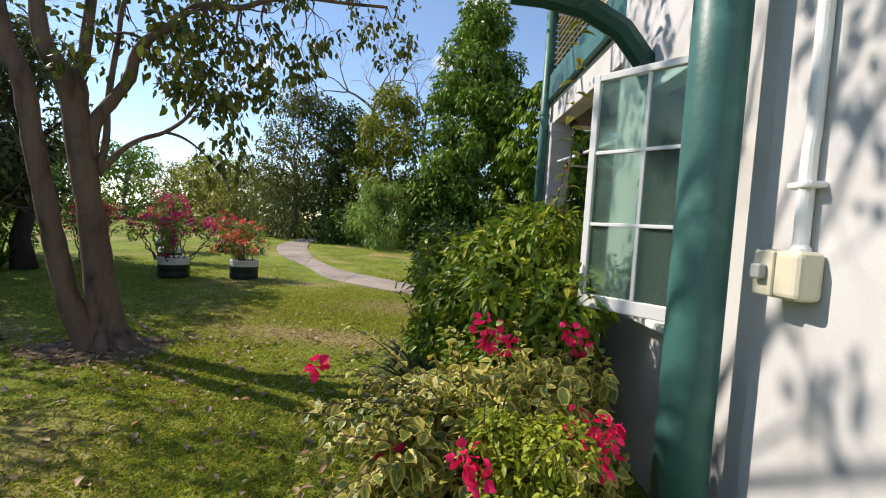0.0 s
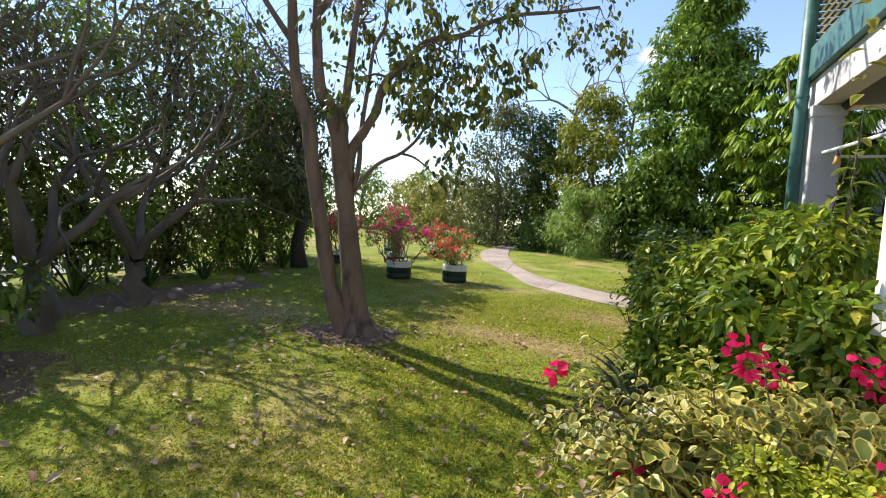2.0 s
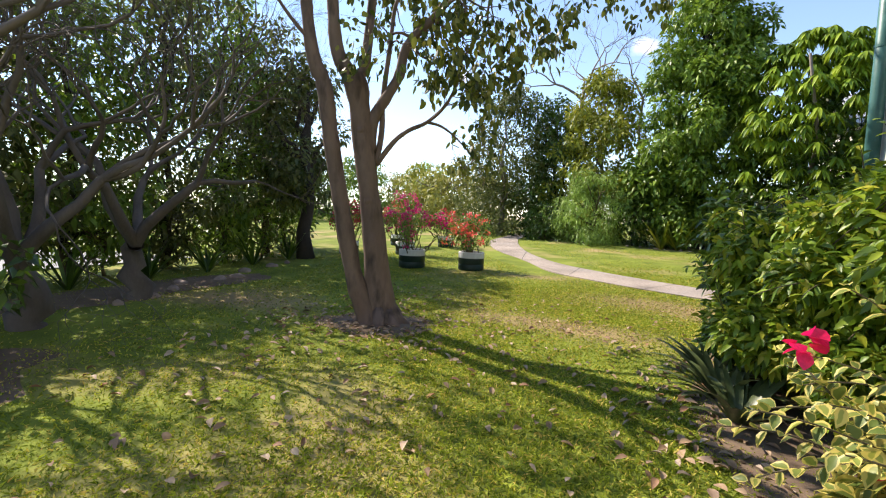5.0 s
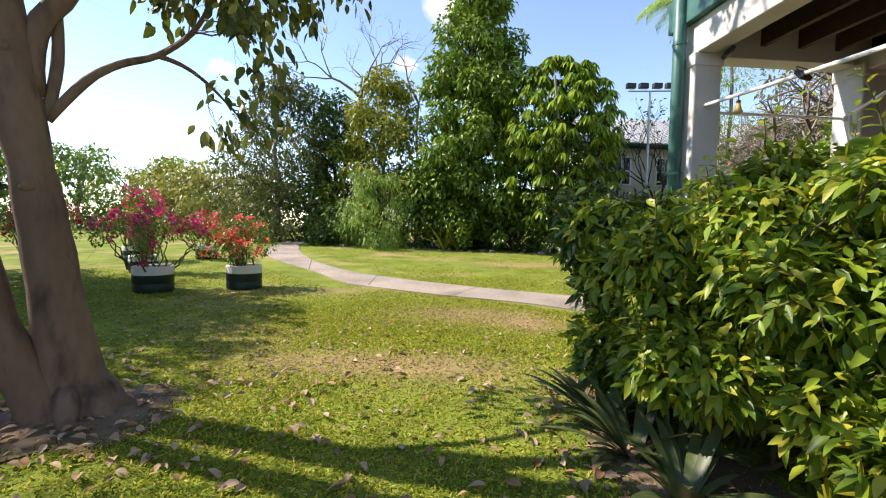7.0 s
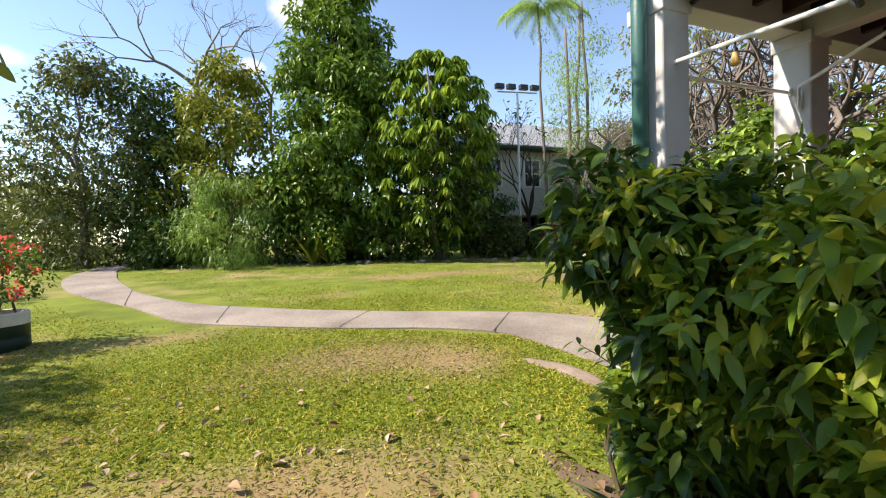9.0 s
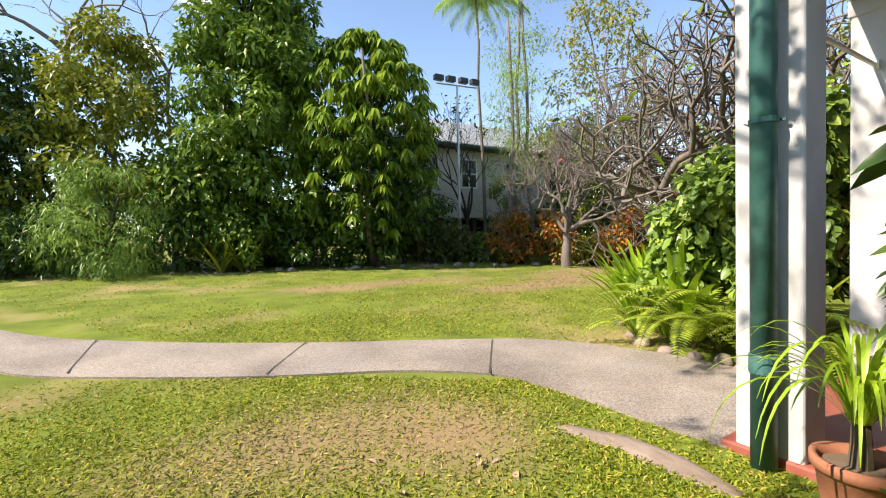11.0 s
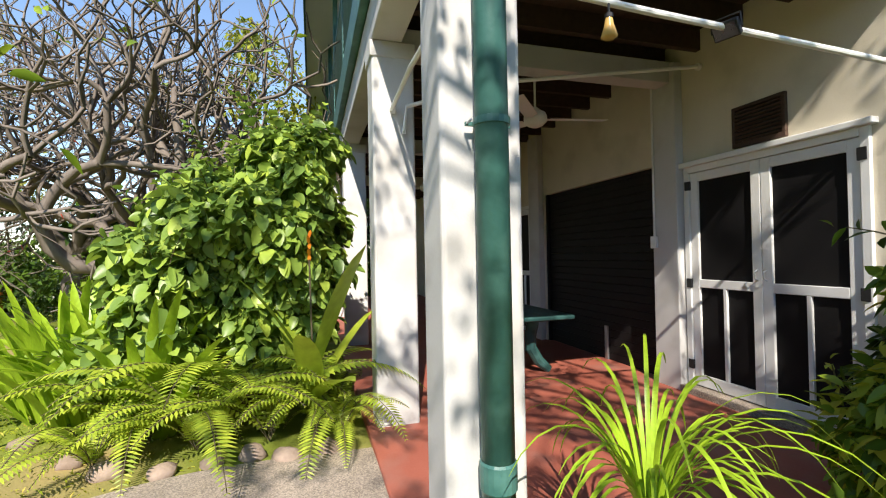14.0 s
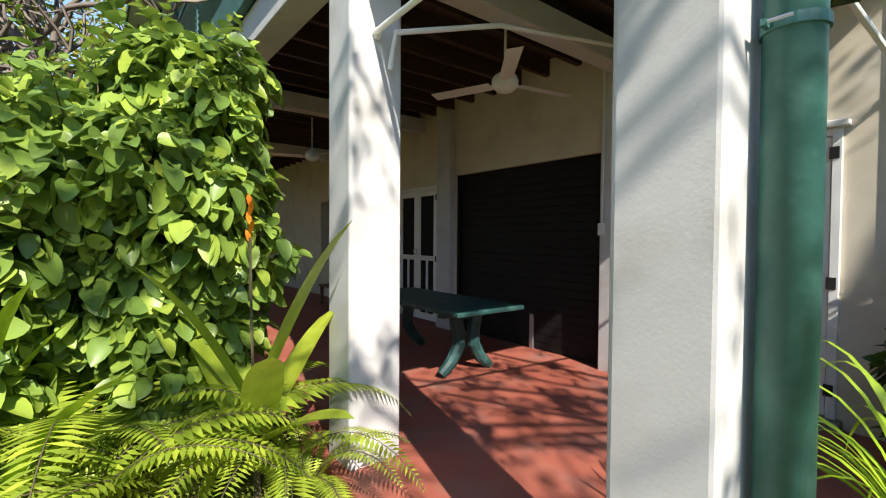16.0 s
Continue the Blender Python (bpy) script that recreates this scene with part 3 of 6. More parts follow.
setting("upper_wall", Geo().box((2.3, -9, 3.78), (2.4, 5.2, 6.2)).box((2.4, 5.1, 3.78), (16, 5.2, 6.2)), M_CREAM, "cream upper storey wall", "wall")
setting("roof", Geo().box((1.4, -9.5, 6.2), (16.5, 6.2, 6.28)), M_ROOF, "pale corrugated roof over the upper storey", "roof")
setting("fascia", Geo().soft_box((1.36, -9.5, 6.1), (1.42, 6.24, 6.32), 0.01).soft_box((1.42, 6.2, 6.1), (16.5, 6.24, 6.32), 0.01), M_GREEN_DULL, "dark green roof fascia", "fascia")


def pillar(x0, y0, w=0.31, d=0.36):
    p = thing("verandah_post", "white plastered masonry verandah post with scuffed faces", "post", "verandah posts", "structure")
    part("shaft", Geo().soft_box((x0, y0, 0), (x0 + w, y0 + d, BEAM0), 0.022, 3), M_PLASTER, p)
    part("capital", Geo().soft_box((x0 - 0.015, y0 - 0.015, BEAM0 - 0.14), (x0 + w + 0.015, y0 + d + 0.015, BEAM0 - 0.002), 0.012), M_PLASTER, p)
    return p


for x0 in (1.88, 3.87, 7.4, 10.9):
    pillar(x0, 5.3)


def downpipe(x, y, z1, r=0.067, clamps=(1.0, 2.0), dx=1.0):
    p = thing("downpipe", "dark green painted round downpipe clamped to the post", "downpipe", "", "structure")
    part("pipe", Geo().tube([(x, y, 0.0), (x, y, z1)], r, 28), M_GREEN, p, smooth=True)
    for z in clamps:
        part("clamp", Geo().lathe((x, y, z), [(r + 0.001, 0), (r + 0.007, 0.002), (r + 0.007, 0.03), (r + 0.001, 0.032)], 20).box((x + r * 0.5, y - r - 0.03, z + 0.008), (x + r * 0.5 + 0.012, y + r + 0.03, z + 0.024)), M_GREEN, p)
        part("bolt", Geo().tube([(x + 0.03, y + r + 0.025, z + 0.016), (x - 0.02, y + r + 0.025, z + 0.016)], 0.005, 6), M_STEEL, p)
    part("joint_collar", Geo().lathe((x, y, 0.55), [(r + 0.001, 0), (r + 0.008, 0.01), (r + 0.008, 0.11), (r + 0.001, 0.12)], 20), M_GREEN, p)
    return p


dp = downpipe(1.80, 5.47, 5.9, clamps=(1.98, 3.4))
part("elbow", Geo().tube([(1.8, 5.47, 5.85), (1.8, 5.47, 5.95), (1.72, 5.47, 6.05), (1.5, 5.47, 6.15)], 0.067, 16), M_GREEN, dp)

col = thing("round_column", "thick glossy dark green round column by the wall", "column", "", "structure")
part("shaft", Geo().tube([(1.5, 0.77, 0), (1.5, 0.77, 1.2), (1.5, 0.77, 2.4), (1.5, 0.77, 3.55)], 0.122, 32), M_GREEN, col, smooth=True)

# curved timber bracket under the upper floor
br = thing("curved_bracket", "dark green curved timber bracket under the balcony", "bracket", "", "structure")
arc = [(1.78, 2.0, 2.78), (1.7, 2.0, 2.95), (1.52, 2.0, 3.16), (1.25, 2.0, 3.3), (0.95, 2.0, 3.36), (0.7, 2.0, 3.37)]
part("arm", Geo().tube(arc, [0.085] * 6, 8), M_GREEN_DULL, br)


# ---- doors, shutter, window ----
def screen_door_pair(x0, x1, z0, z1, y, name="door_1"):
    d = thing(name, "pair of white timber doors with black insect screens, closed", "door", "", "structure")
    part("door_frame", Geo().soft_box((x0, y - 0.06, z0), (x0 + 0.06, y + 0.03, z1), 0.005).soft_box((x1 - 0.06, y - 0.06, z0), (x1, y + 0.03, z1), 0.005).soft_box((x0 + 0.06, y - 0.06, z1 - 0.06), (x1 - 0.06, y + 0.03, z1), 0.005), M_WHITE, d)
    mid, zr = (x0 + x1) / 2, z0 + (z1 - z0) * 0.47
    for a, b, s in ((x0 + 0.065, mid - 0.003, 1), (mid + 0.003, x1 - 0.065, -1)):
        lo, hi, t = z0 + 0.02, z1 - 0.065, 0.085
        g = Geo()
        for p, q in (((a, lo), (a + t, hi)), ((b - t, lo), (b, hi)), ((a + t, hi - t), (b - t, hi)), ((a + t, lo), (b - t, lo + 0.11)), ((a + t, zr - 0.04), (b - t, zr + 0.04)), (((a + b) / 2 - 0.018, lo + 0.11), ((a + b) / 2 + 0.018, zr - 0.04))):
            g.soft_box((p[0], y - 0.03, p[1]), (q[0], y + 0.012, q[1]), 0.005)
        leaf = part("door_leaf", g, M_WHITE, d)
        part("screen", Geo().box((a + t - 0.01, y - 0.018, lo + 0.09), (b - t + 0.01, y - 0.012, hi - t + 0.01)), M_SCREEN, leaf, "black insect screen")
        hx = mid - 0.04 if s == 1 else mid + 0.04
        part("handle", Geo().tube([(hx, y + 0.012, zr + 0.06), (hx, y + 0.045, zr + 0.075), (hx, y + 0.05, zr + 0.13), (hx, y + 0.012, zr + 0.15)], 0.007, 8), M_STEEL, leaf, "small steel pull handle")
        ex = a - 0.02 if s == 1 else b + 0.02
        for z in (lo + 0.2, zr, hi - 0.12):
            part("hinge", Geo().soft_box((ex - 0.03, y + 0.012, z - 0.045), (ex + 0.03, y + 0.036, z + 0.045), 0.004), M_BLACK, leaf, "black steel hinge")
    return d


screen_door_pair(2.24, 3.82, 0.12, 2.3, WALL_Y, "door_1")
screen_door_pair(7.1, 8.33, 0.08, 2.3, WALL_Y, "door_2")
setting("door_sill", Geo().soft_box((2.2, 2.3, 0.0), (3.84, 2.62, 0.13), 0.012), M_CONCRETE, "concrete door sill", "sill")
setting("door_head", Geo().soft_box((2.2, WALL_Y - 0.02, 2.3), (3.86, WALL_Y + 0.07, 2.35), 0.008), M_WHITE, "white timber moulding over the door", "trim")

sh = thing("door_3", "closed dark brown steel roller shutter", "roller shutter", "", "structure")
for i in range(24):
    z = FLOOR_Z + 0.1 * i
    part("slat", Geo().soft_box((4.2, 2.4, z), (6.69, 2.43, z + 0.099), 0.006, 1), M_SHUTTER, sh)
part("guide", Geo().soft_box((4.2, 2.43, FLOOR_Z), (4.25, 2.48, 2.41), 0.004), M_SHUTTER, sh)
part("guide", Geo().soft_box((6.64, 2.43, FLOOR_Z), (6.69, 2.48, 2.41), 0.004), M_SHUTTER, sh)
part("lock_bar", Geo().soft_box((5.2, 2.432, 0.06), (5.26, 2.46, 0.5), 0.006), M_STEEL, sh)

vent = thing("wall_vent", "dark brown slatted timber vent above the doors", "vent", "", "structure")
part("frame", Geo().soft_box((2.79, 2.5, 2.37), (3.26, 2.535, 2.41), 0.004).soft_box((2.79, 2.5, 2.7), (3.26, 2.535, 2.73), 0.004).soft_box((2.79, 2.5, 2.41), (2.82, 2.535, 2.7), 0.004).soft_box((3.23, 2.5, 2.41), (3.26, 2.535, 2.7), 0.004), M_TIMBER, vent)
part("backing", Geo().box((2.815, 2.501, 2.405), (3.235, 2.506, 2.7)), M_BLACK, vent)
for i in range(9):
    part("slat", Geo().soft_box((2.82, 2.507, 2.417 + i * 0.032), (3.23, 2.53, 2.435 + i * 0.032), 0.004, 1), M_TIMBER, vent)

sw = thing("switch_box", "white surface mounted switch box on the pilaster", "switch")
part("body", Geo().soft_box((4.1, 2.6, 1.5), (4.18, 2.64, 1.63), 0.008), M_WHITE, sw)
part("conduit", Geo().tube([(4.14, 2.615, 1.63), (4.14, 2.615, 3.3)], 0.011, 8), M_WHITE, sw)

# window with its open sash
win = thing("window_1", "white casement window standing open with hazy glass panes", "window", "", "structure")
part("window_frame", Geo().soft_box((1.71, 1.05, 1.12), (1.95, 1.1, 2.75), 0.006).soft_box((1.71, 1.9, 1.12), (1.95, 1.95, 2.75), 0.006).soft_box((1.71, 1.1, 2.7), (1.95, 1.9, 2.75), 0.006), M_WHITE, win)
part("window_sill", Geo().soft_box((1.64, 1.0, 1.1), (1.95, 2.0, 1.15), 0.01), M_WHITE, win)
part("inner_pane", Geo().box((1.86, 1.1, 1.15), (1.866, 1.9, 2.7)), dark_glass, win, "dark inner glass")


def sash(hinge, free, z0, z1, cols=2, rows=3):
    h, f = Vector(hinge), Vector(free)
    u = (f - h).normalized()
    m = Matrix(((u.x, -u.y, 0, h.x), (u.y, u.x, 0, h.y), (0, 0, 1, 0), (0, 0, 0, 1)))
    w, t = (f - h).length, 0.045
    g = Geo()
    for p, q in (((0, z0), (t, z1)), ((w - t, z0), (w, z1)), ((t, z1 - t), (w - t, z1)), ((t, z0), (w - t, z0 + 0.085))):
        g.soft_box((p[0], -0.02, p[1]), (q[0], 0.02, q[1]), 0.005, m=m)
    lo, hi = z0 + 0.085, z1 - t
    for i in range(1, cols):
        x = t + (w - 2 * t) * i / cols
        g.soft_box((x - 0.011, -0.015, lo), (x + 0.011, 0.015, hi), 0.003, m=m)
    for j in range(1, rows):
        z = lo + (hi - lo) * j / rows
        g.soft_box((t, -0.016, z - 0.011), (w - t, 0.016, z + 0.011), 0.003, m=m)
    s = part("sash", g, M_WHITE, win, "white painted sash with glazing bars")
    for i in range(cols):
        for j in range(rows):
            a, b = t + (w - 2 * t) * i / cols + 0.006, t + (w - 2 * t) * (i + 1) / cols - 0.006
            c, d = lo + (hi - lo) * j / rows + 0.006, lo + (hi - lo) * (j + 1) / rows - 0.006
            pane = part("pane", Geo().box((a, -0.003, c), (b, 0.003, d), m), glass, s)
            pane.visible_shadow = False
    part("latch", Geo().soft_box((w - 0.03, -0.035, z0 + 0.62), (w - 0.015, -0.02, z0 + 0.72), 0.003, m=m), M_WHITE, s)
    part("stay", Geo().tube([m @ Vector((w * 0.72, -0.03, z0 + 0.02)), m @ Vector((w * 0.4, -0.1, z0 - 0.01)), m @ Vector((0.05, -0.2, z0))], 0.006, 6), M_BLACK, s, "black iron window stay")


sash((1.72, 1.12), (1.25, 1.67), 1.19, 2.7)

# isolator box and conduit on the outer wall
iso = thing("isolator_box", "beige plastic electrical isolator with a grey rotary knob", "switch box")
bx = WEST_X - 0.05
part("body", Geo().soft_box((bx - 0.11, 0.31, 1.46), (bx, 0.52, 1.65), 0.025, 3), M_BEIGE, iso)
part("cover", Geo().soft_box((bx - 0.122, 0.42, 1.465), (bx - 0.105, 0.525, 1.645), 0.008), M_BEIGE, iso)
part("knob", Geo().soft_box((bx - 0.155, 0.445, 1.53), (bx - 0.122, 0.5, 1.59), 0.008, 2), M_GREY, iso, "grey rotary knob")
part("conduit", Geo().tube([(bx - 0.035, 0.4, 1.64), (bx - 0.035, 0.4, 2.05), (bx - 0.03, 0.4, 2.1), (bx - 0.03, 0.4, 3.5)], 0.028, 14), M_WHITE, iso)
part("saddle", Geo().soft_box((bx - 0.07, 0.34, 1.89), (bx, 0.46, 1.915), 0.008), M_WHITE, iso)
part("collar", Geo().lathe((bx - 0.035, 0.4, 1.64), [(0.028, 0), (0.037, 0.002), (0.037, 0.02), (0.028, 0.035)], 14), M_WHITE, iso)


# ---- verandah things ----
def table():
    t = thing("trestle_table", "dark green painted timber trestle table on the red floor", "table")
    part("tabletop", Geo().soft_box((4.55, 3.35, 0.73), (6.6, 4.25, 0.775), 0.012), M_TABLE, t)
    part("rail", Geo().soft_box((4.95, 3.75, 0.62), (6.2, 3.85, 0.73), 0.006), M_TABLE, t)
    for x in (4.95, 6.2):
        leg = Geo().soft_box((x - 0.04, 3.45, 0.66), (x + 0.04, 4.15, 0.73), 0.01)
        for s in (-1, 1):
            pts = [(x, 3.8 + s * 0.14, 0.68), (x, 3.8 + s * 0.1, 0.5), (x, 3.8 + s * 0.1, 0.36), (x, 3.8 + s * 0.2, 0.2), (x, 3.8 + s * 0.33, 0.09)]
            leg.tube(pts, [0.075, 0.07, 0.07, 0.065, 0.05], 10)
        part("leg", leg, M_TABLE, t)
    return t


table()


def bench(x0, x1, y):
    b = thing("bench", "brown timber bench with a slatted back", "bench")
    part("seat", Geo().soft_box((x0, y, 0.44), (x1, y + 0.4, 0.48), 0.01), M_BROWN, b)
    for i in range(3):
        part("back_slat", Geo().soft_box((x0, y - 0.02, 0.6 + i * 0.13), (x1, y + 0.015, 0.7 + i * 0.13), 0.008), M_BROWN, b)
    for x in (x0 + 0.05, x1 - 0.1):
        part("leg", Geo().soft_box((x, y - 0.02, FLOOR_Z), (x + 0.06, y + 0.04, 0.98), 0.006), M_BROWN, b)
        part("leg", Geo().soft_box((x, y + 0.32, FLOOR_Z), (x + 0.06, y + 0.38, 0.44), 0.006), M_BROWN, b)


bench(9.0, 10.4, 2.75)


def ceiling_fan(x, y, z, turn):
    f = thing("ceiling_fan", "white three bladed ceiling fan at rest", "fan", "ceiling fans", at=(x, y, z))
    part("rod", Geo().tube([(0, 0, 0.12), (0, 0, 3.62 - z)], 0.012, 10), M_WHITE, f)
    part("motor", Geo().lathe((0, 0, 0), [(0.02, 0.16), (0.05, 0.13), (0.1, 0.1), (0.12, 0.06), (0.12, 0.01), (0.08, -0.03), (0.03, -0.05), (0.0, -0.05)], 20), M_WHITE, f, smooth=True)
    for i in range(3):
        m = Matrix.Rotation(radians(turn + 120 * i), 4, "Z") @ Matrix.Rotation(radians(10), 4, "X")
        part("blade", Geo().soft_box((0.14, -0.065, 0.03), (0.76, 0.065, 0.038), 0.004, 1, m).soft_box((0.08, -0.02, 0.028), (0.2, 0.02, 0.04), 0.004, 1, m), M_WHITE, f)
    return f


ceiling_fan(4.31, 3.92, 2.82, 20)
ceiling_fan(8.6, 4.0, 2.75, 70)

# brace pipes between posts and wall, with a flood lamp and an amber bulb
for pts in ([(2.01, 5.3, 2.72), (1.99, 4.5, 2.665), (1.95, 3.5, 2.6), (1.92, 2.54, 2.54)], [(3.85, 5.4, 2.5), (3.82, 5.38, 2.72), (3.7, 4.6, 2.95), (3.6, 2.55, 3.25)], [(2.19, 5.5, 2.7), (3.0, 5.52, 2.71), (3.87, 5.5, 2.7)]):
    bp = thing("brace_pipe", "thin white painted steel pipe between post and wall", "pipe", "brace pipes")
    part("pipe", Geo().tube(pts, 0.018, 10), M_WHITE, bp)
    part("flange", Geo().tube([pts[-1], (pts[-1][0], pts[-1][1] - 0.03, pts[-1][2])], 0.035, 12), M_WHITE, bp)


def flood_lamp(x, y, z, name="flood_lamp", s=1.0, face=(0, 1, -0.6)):
    f = thing(name, "small black flood lamp on a bracket", "lamp", "flood lamps", at=(x, y, z))
    m = Vector(face).to_track_quat("Y", "Z").to_matrix().to_4x4() @ Matrix.Scale(s, 4)
    part("housing", Geo().soft_box((-0.1, -0.035, -0.07), (0.1, 0.02, 0.07), 0.012, 2, m), M_BLACK, f)
    part("lens", Geo().box((-0.085, 0.021, -0.055), (0.085, 0.025, 0.055), m), dark_glass, f)
    part("bracket", Geo().tube([m @ Vector(p) for p in ((-0.11, -0.01, 0), (-0.11, -0.05, 0.09), (0.11, -0.05, 0.09), (0.11, -0.01, 0))], 0.007 * s, 6), M_BLACK, f)
    return f


flood_lamp(2.16, 5.17, 3.235, s=0.8, face=(0.4, -0.2, -0.5))
flood_lamp(1.972, 4.06, 2.622, s=0.65, face=(-0.2, 0.6, -0.5))
bulb = thing("hanging_bulb", "amber bell shaped lamp hung from the brace pipe", "lamp")
part("holder", Geo().lathe((1.985, 4.77, 2.6), [(0.0, 0.075), (0.006, 0.07), (0.006, 0.03), (0.02, 0.02), (0.022, 0.0)], 12), M_BLACK, bulb)
part("bulb", Geo().lathe((1.985, 4.77, 2.6), [(0.018, 0.0), (0.022, -0.03), (0.04, -0.09), (0.025, -0.1), (0, -0.1)], 14), M_BULB, bulb, smooth=True)


# ---- far garden: house, flood mast, trees ----
def far_house():
    h = thing("garden_house", "cream weatherboard house on stumps with a pale iron roof", "house", at=(0, 0, 0))
    x0, x1, y, zb, zt = 7.4, 20.0, 21.3, 2.2, 5.45
    part("wall", Geo().box((x0, y + 0.05, zb), (x1, y + 6, zt)), M_BOARD, h)
    board = Geo().box((x0, y, 0), (x1, y + 0.05, 0.17), Matrix.Translation((0, 0, 0)))
    first = part("board", board, M_BOARD, h)
    first.location = (0, 0, zb)
    for i in range(1, 17):
        b = first.copy()
        scene.collection.objects.link(b)
        b.location, b.rotation_euler = (0, 0, zb + 0.182 * i), (0, 0, 0)
    roof = Geo()
    for i in range(60):
        for s in (0, 1):
            xa, xb = x0 - 0.6 + i * 0.22, x0 - 0.6 + i * 0.22 + (0.11 if s == 0 else 0.22)
            xa = xa if s == 0 else xa + 0.11
            dz = 0.03 if s == 0 else 0.0
            roof.add([(xa, y - 0.7, zt + dz), (xb, y - 0.7, zt + dz), (xb, y + 3, zt + 2.0 + dz), (xa, y + 3, zt + 2.0 + dz)], [(0, 1, 2, 3)])
    roof.add([(x0 - 0.6, y + 3, zt + 2.0), (x1 + 0.6, y + 3, zt + 2.0), (x1 + 0.6, y + 6.6, zt), (x0 - 0.6, y + 6.6, zt)], [(0, 1, 2, 3)])
    part("roof", roof, M_ROOF, h)
    part("eave", Geo().box((x0 - 0.6, y - 0.68, zt - 0.12), (x1 + 0.6, y + 0.05, zt - 0.04)), M_GREEN_DULL, h)
    for wx in (8.6, 10.75, 13.4, 16.0):
        w = part("window", Geo().soft_box((wx, y - 0.05, 3.55), (wx + 0.95, y + 0.02, 3.63), 0.01).soft_box((wx, y - 0.05, 4.85), (wx + 0.95, y + 0.02, 4.93), 0.01).soft_box((wx, y - 0.05, 3.63), (wx + 0.08, y + 0.02, 4.85), 0.01).soft_box((wx + 0.87, y - 0.05, 3.63), (wx + 0.95, y + 0.02, 4.85), 0.01).soft_box((wx + 0.44, y - 0.04, 3.63), (wx + 0.5, y + 0.02, 4.85), 0.01).soft_box((wx + 0.08, y - 0.04, 4.2), (wx + 0.87, y + 0.02, 4.26), 0.01), M_WHITE, h)
        part("pane", Geo().box((wx + 0.05, y - 0.012, 3.6), (wx + 0.9, y - 0.004, 4.87)), dark_glass, w)
    for i in range(7):
        part("stump", Geo().box((x0 + 0.3 + i * 1.9, y + 0.1, 0.3), (x0 + 0.5 + i * 1.9, y + 0.3, zb)), M_TIMBER, h)
    # black upright sheet behind the stumps, standing in for shade under the floor
    part("dark_underfloor", Geo().box((x0, y + 2.5, 0.3), (x1, y + 2.6, zb)), M_SCREEN, h)


far_house()


def flood_mast(x, y):
    z0 = ground_z(x, y)
    m = thing("flood_mast", "galvanised steel mast with four black flood lamps", "lamp post", at=(x, y, z0))
    part("pole", Geo().tube([(0, 0, -0.05), (0, 0, 2.5), (0, 0, 6.85)], [0.075, 0.06, 0.045], 12), M_STEEL, m)
    part("base_plate", Geo().soft_box((-0.15, -0.15, 0), (0.15, 0.15, 0.03), 0.005), M_STEEL, m)
    part("crossbar", Geo().tube([(-0.95, 0, 6.8), (0.95, 0, 6.9)], 0.03, 8), M_STEEL, m)
    for i, dx in enumerate((-0.85, -0.3, 0.3, 0.85)):
        part("lamp", Geo().soft_box((dx - 0.19, -0.12, 6.91 + i * 0.03), (dx + 0.19, 0.1, 7.13 + i * 0.03), 0.03), M_BLACK, m, "black flood lamp head")


flood_mast(8.97, 18.85)


def tree(name, label, x, y, blobs, density, length, leaves, bark, seed, trunk_r=0.18, trunk_h=2.0, limbs=8, ratio=0.5, droop=0.3, category="tree", spread=0.7, inner=0.65):
    rng = np.random.default_rng(seed)
    z0 = ground_z(x, y) - 0.03
    t = thing(name, label, category, at=(x, y, z0))
    base = np.array((x, y, z0))
    loc = [(np.array(c) - base, r) for c, r in blobs]
    g = Geo()
    top = max(c[2] for c, r in loc)
    g.tube(wander(rng, (0, 0, 0), (0, 0, top * 0.85), 7, 0.04), [trunk_r * (1.25 if i == 0 else 1 - i * 0.13) for i in range(7)], 9)
    for i in rng.choice(len(loc), min(limbs, len(loc)), replace=False):
        c = loc[i][0]
        s = (0, 0, max(0.2, min(trunk_h + (c[2] - trunk_h) * 0.4, c[2] * 0.8)))
        g.tube(wander(rng, s, c, 5, 0.12), [trunk_r * 0.4 * (1 - k * 0.2) + 0.012 for k in range(5)], 6)
    part("trunk", g, bark, t, smooth=True)
    crown("crown", loc, density, length, leaves, seed + 1, t, ratio, droop, spread, inner=inner)
    return t


def envelope(seed, x, y, z_lo, z_hi, r, count, size, taper=0.3):
    """Clumps in a tall rounded crown, narrower to the top."""
    rng = np.random.default_rng(seed)
    out = []
    for _ in range(count):
        h = rng.random()
        rr = r * (1 - (1 - taper) * h ** 1.6) * (0.55 + 0.45 * min(1, h * 5))
        a, q = rng.random() * 2 * math.pi, rng.random() ** 0.5
        s = size * (0.6 + 0.7 * rng.random()) * (1 - 0.35 * h)
        out.append((np.array((x + rr * q * math.cos(a), y + rr * q * math.sin(a), z_lo + (z_hi - z_lo) * h)), (s, s, s * 0.75)))
    return out


tree("evergreen_tree", "tall dense dark evergreen tree behind the lawn", 2.0, 21.2, envelope(11, 2.0, 21.2, 0.9, 12.6, 3.1, 210, 0.8, 0.25), 36, 0.25, L_MID, M_BARK_DARK, 12, 0.25, droop=0.4)
tree("leafy_tree", "yellow green leafy tree behind the lawn", -2.3, 22.8, envelope(21, -2.3, 22.8, 0.9, 8.6, 2.6, 110, 0.8, 0.35), 26, 0.22, L_YELLOW, M_BARK_PALE, 22, 0.15)
tree("leafy_tree", "grey green tree with thin upper twigs", -7.6, 23.8, envelope(31, -7.4, 23.8, 0.5, 8.4, 3.0, 120, 0.8, 0.4), 22, 0.2, L_GREYG, M_BARK_PALE, 32, 0.16)
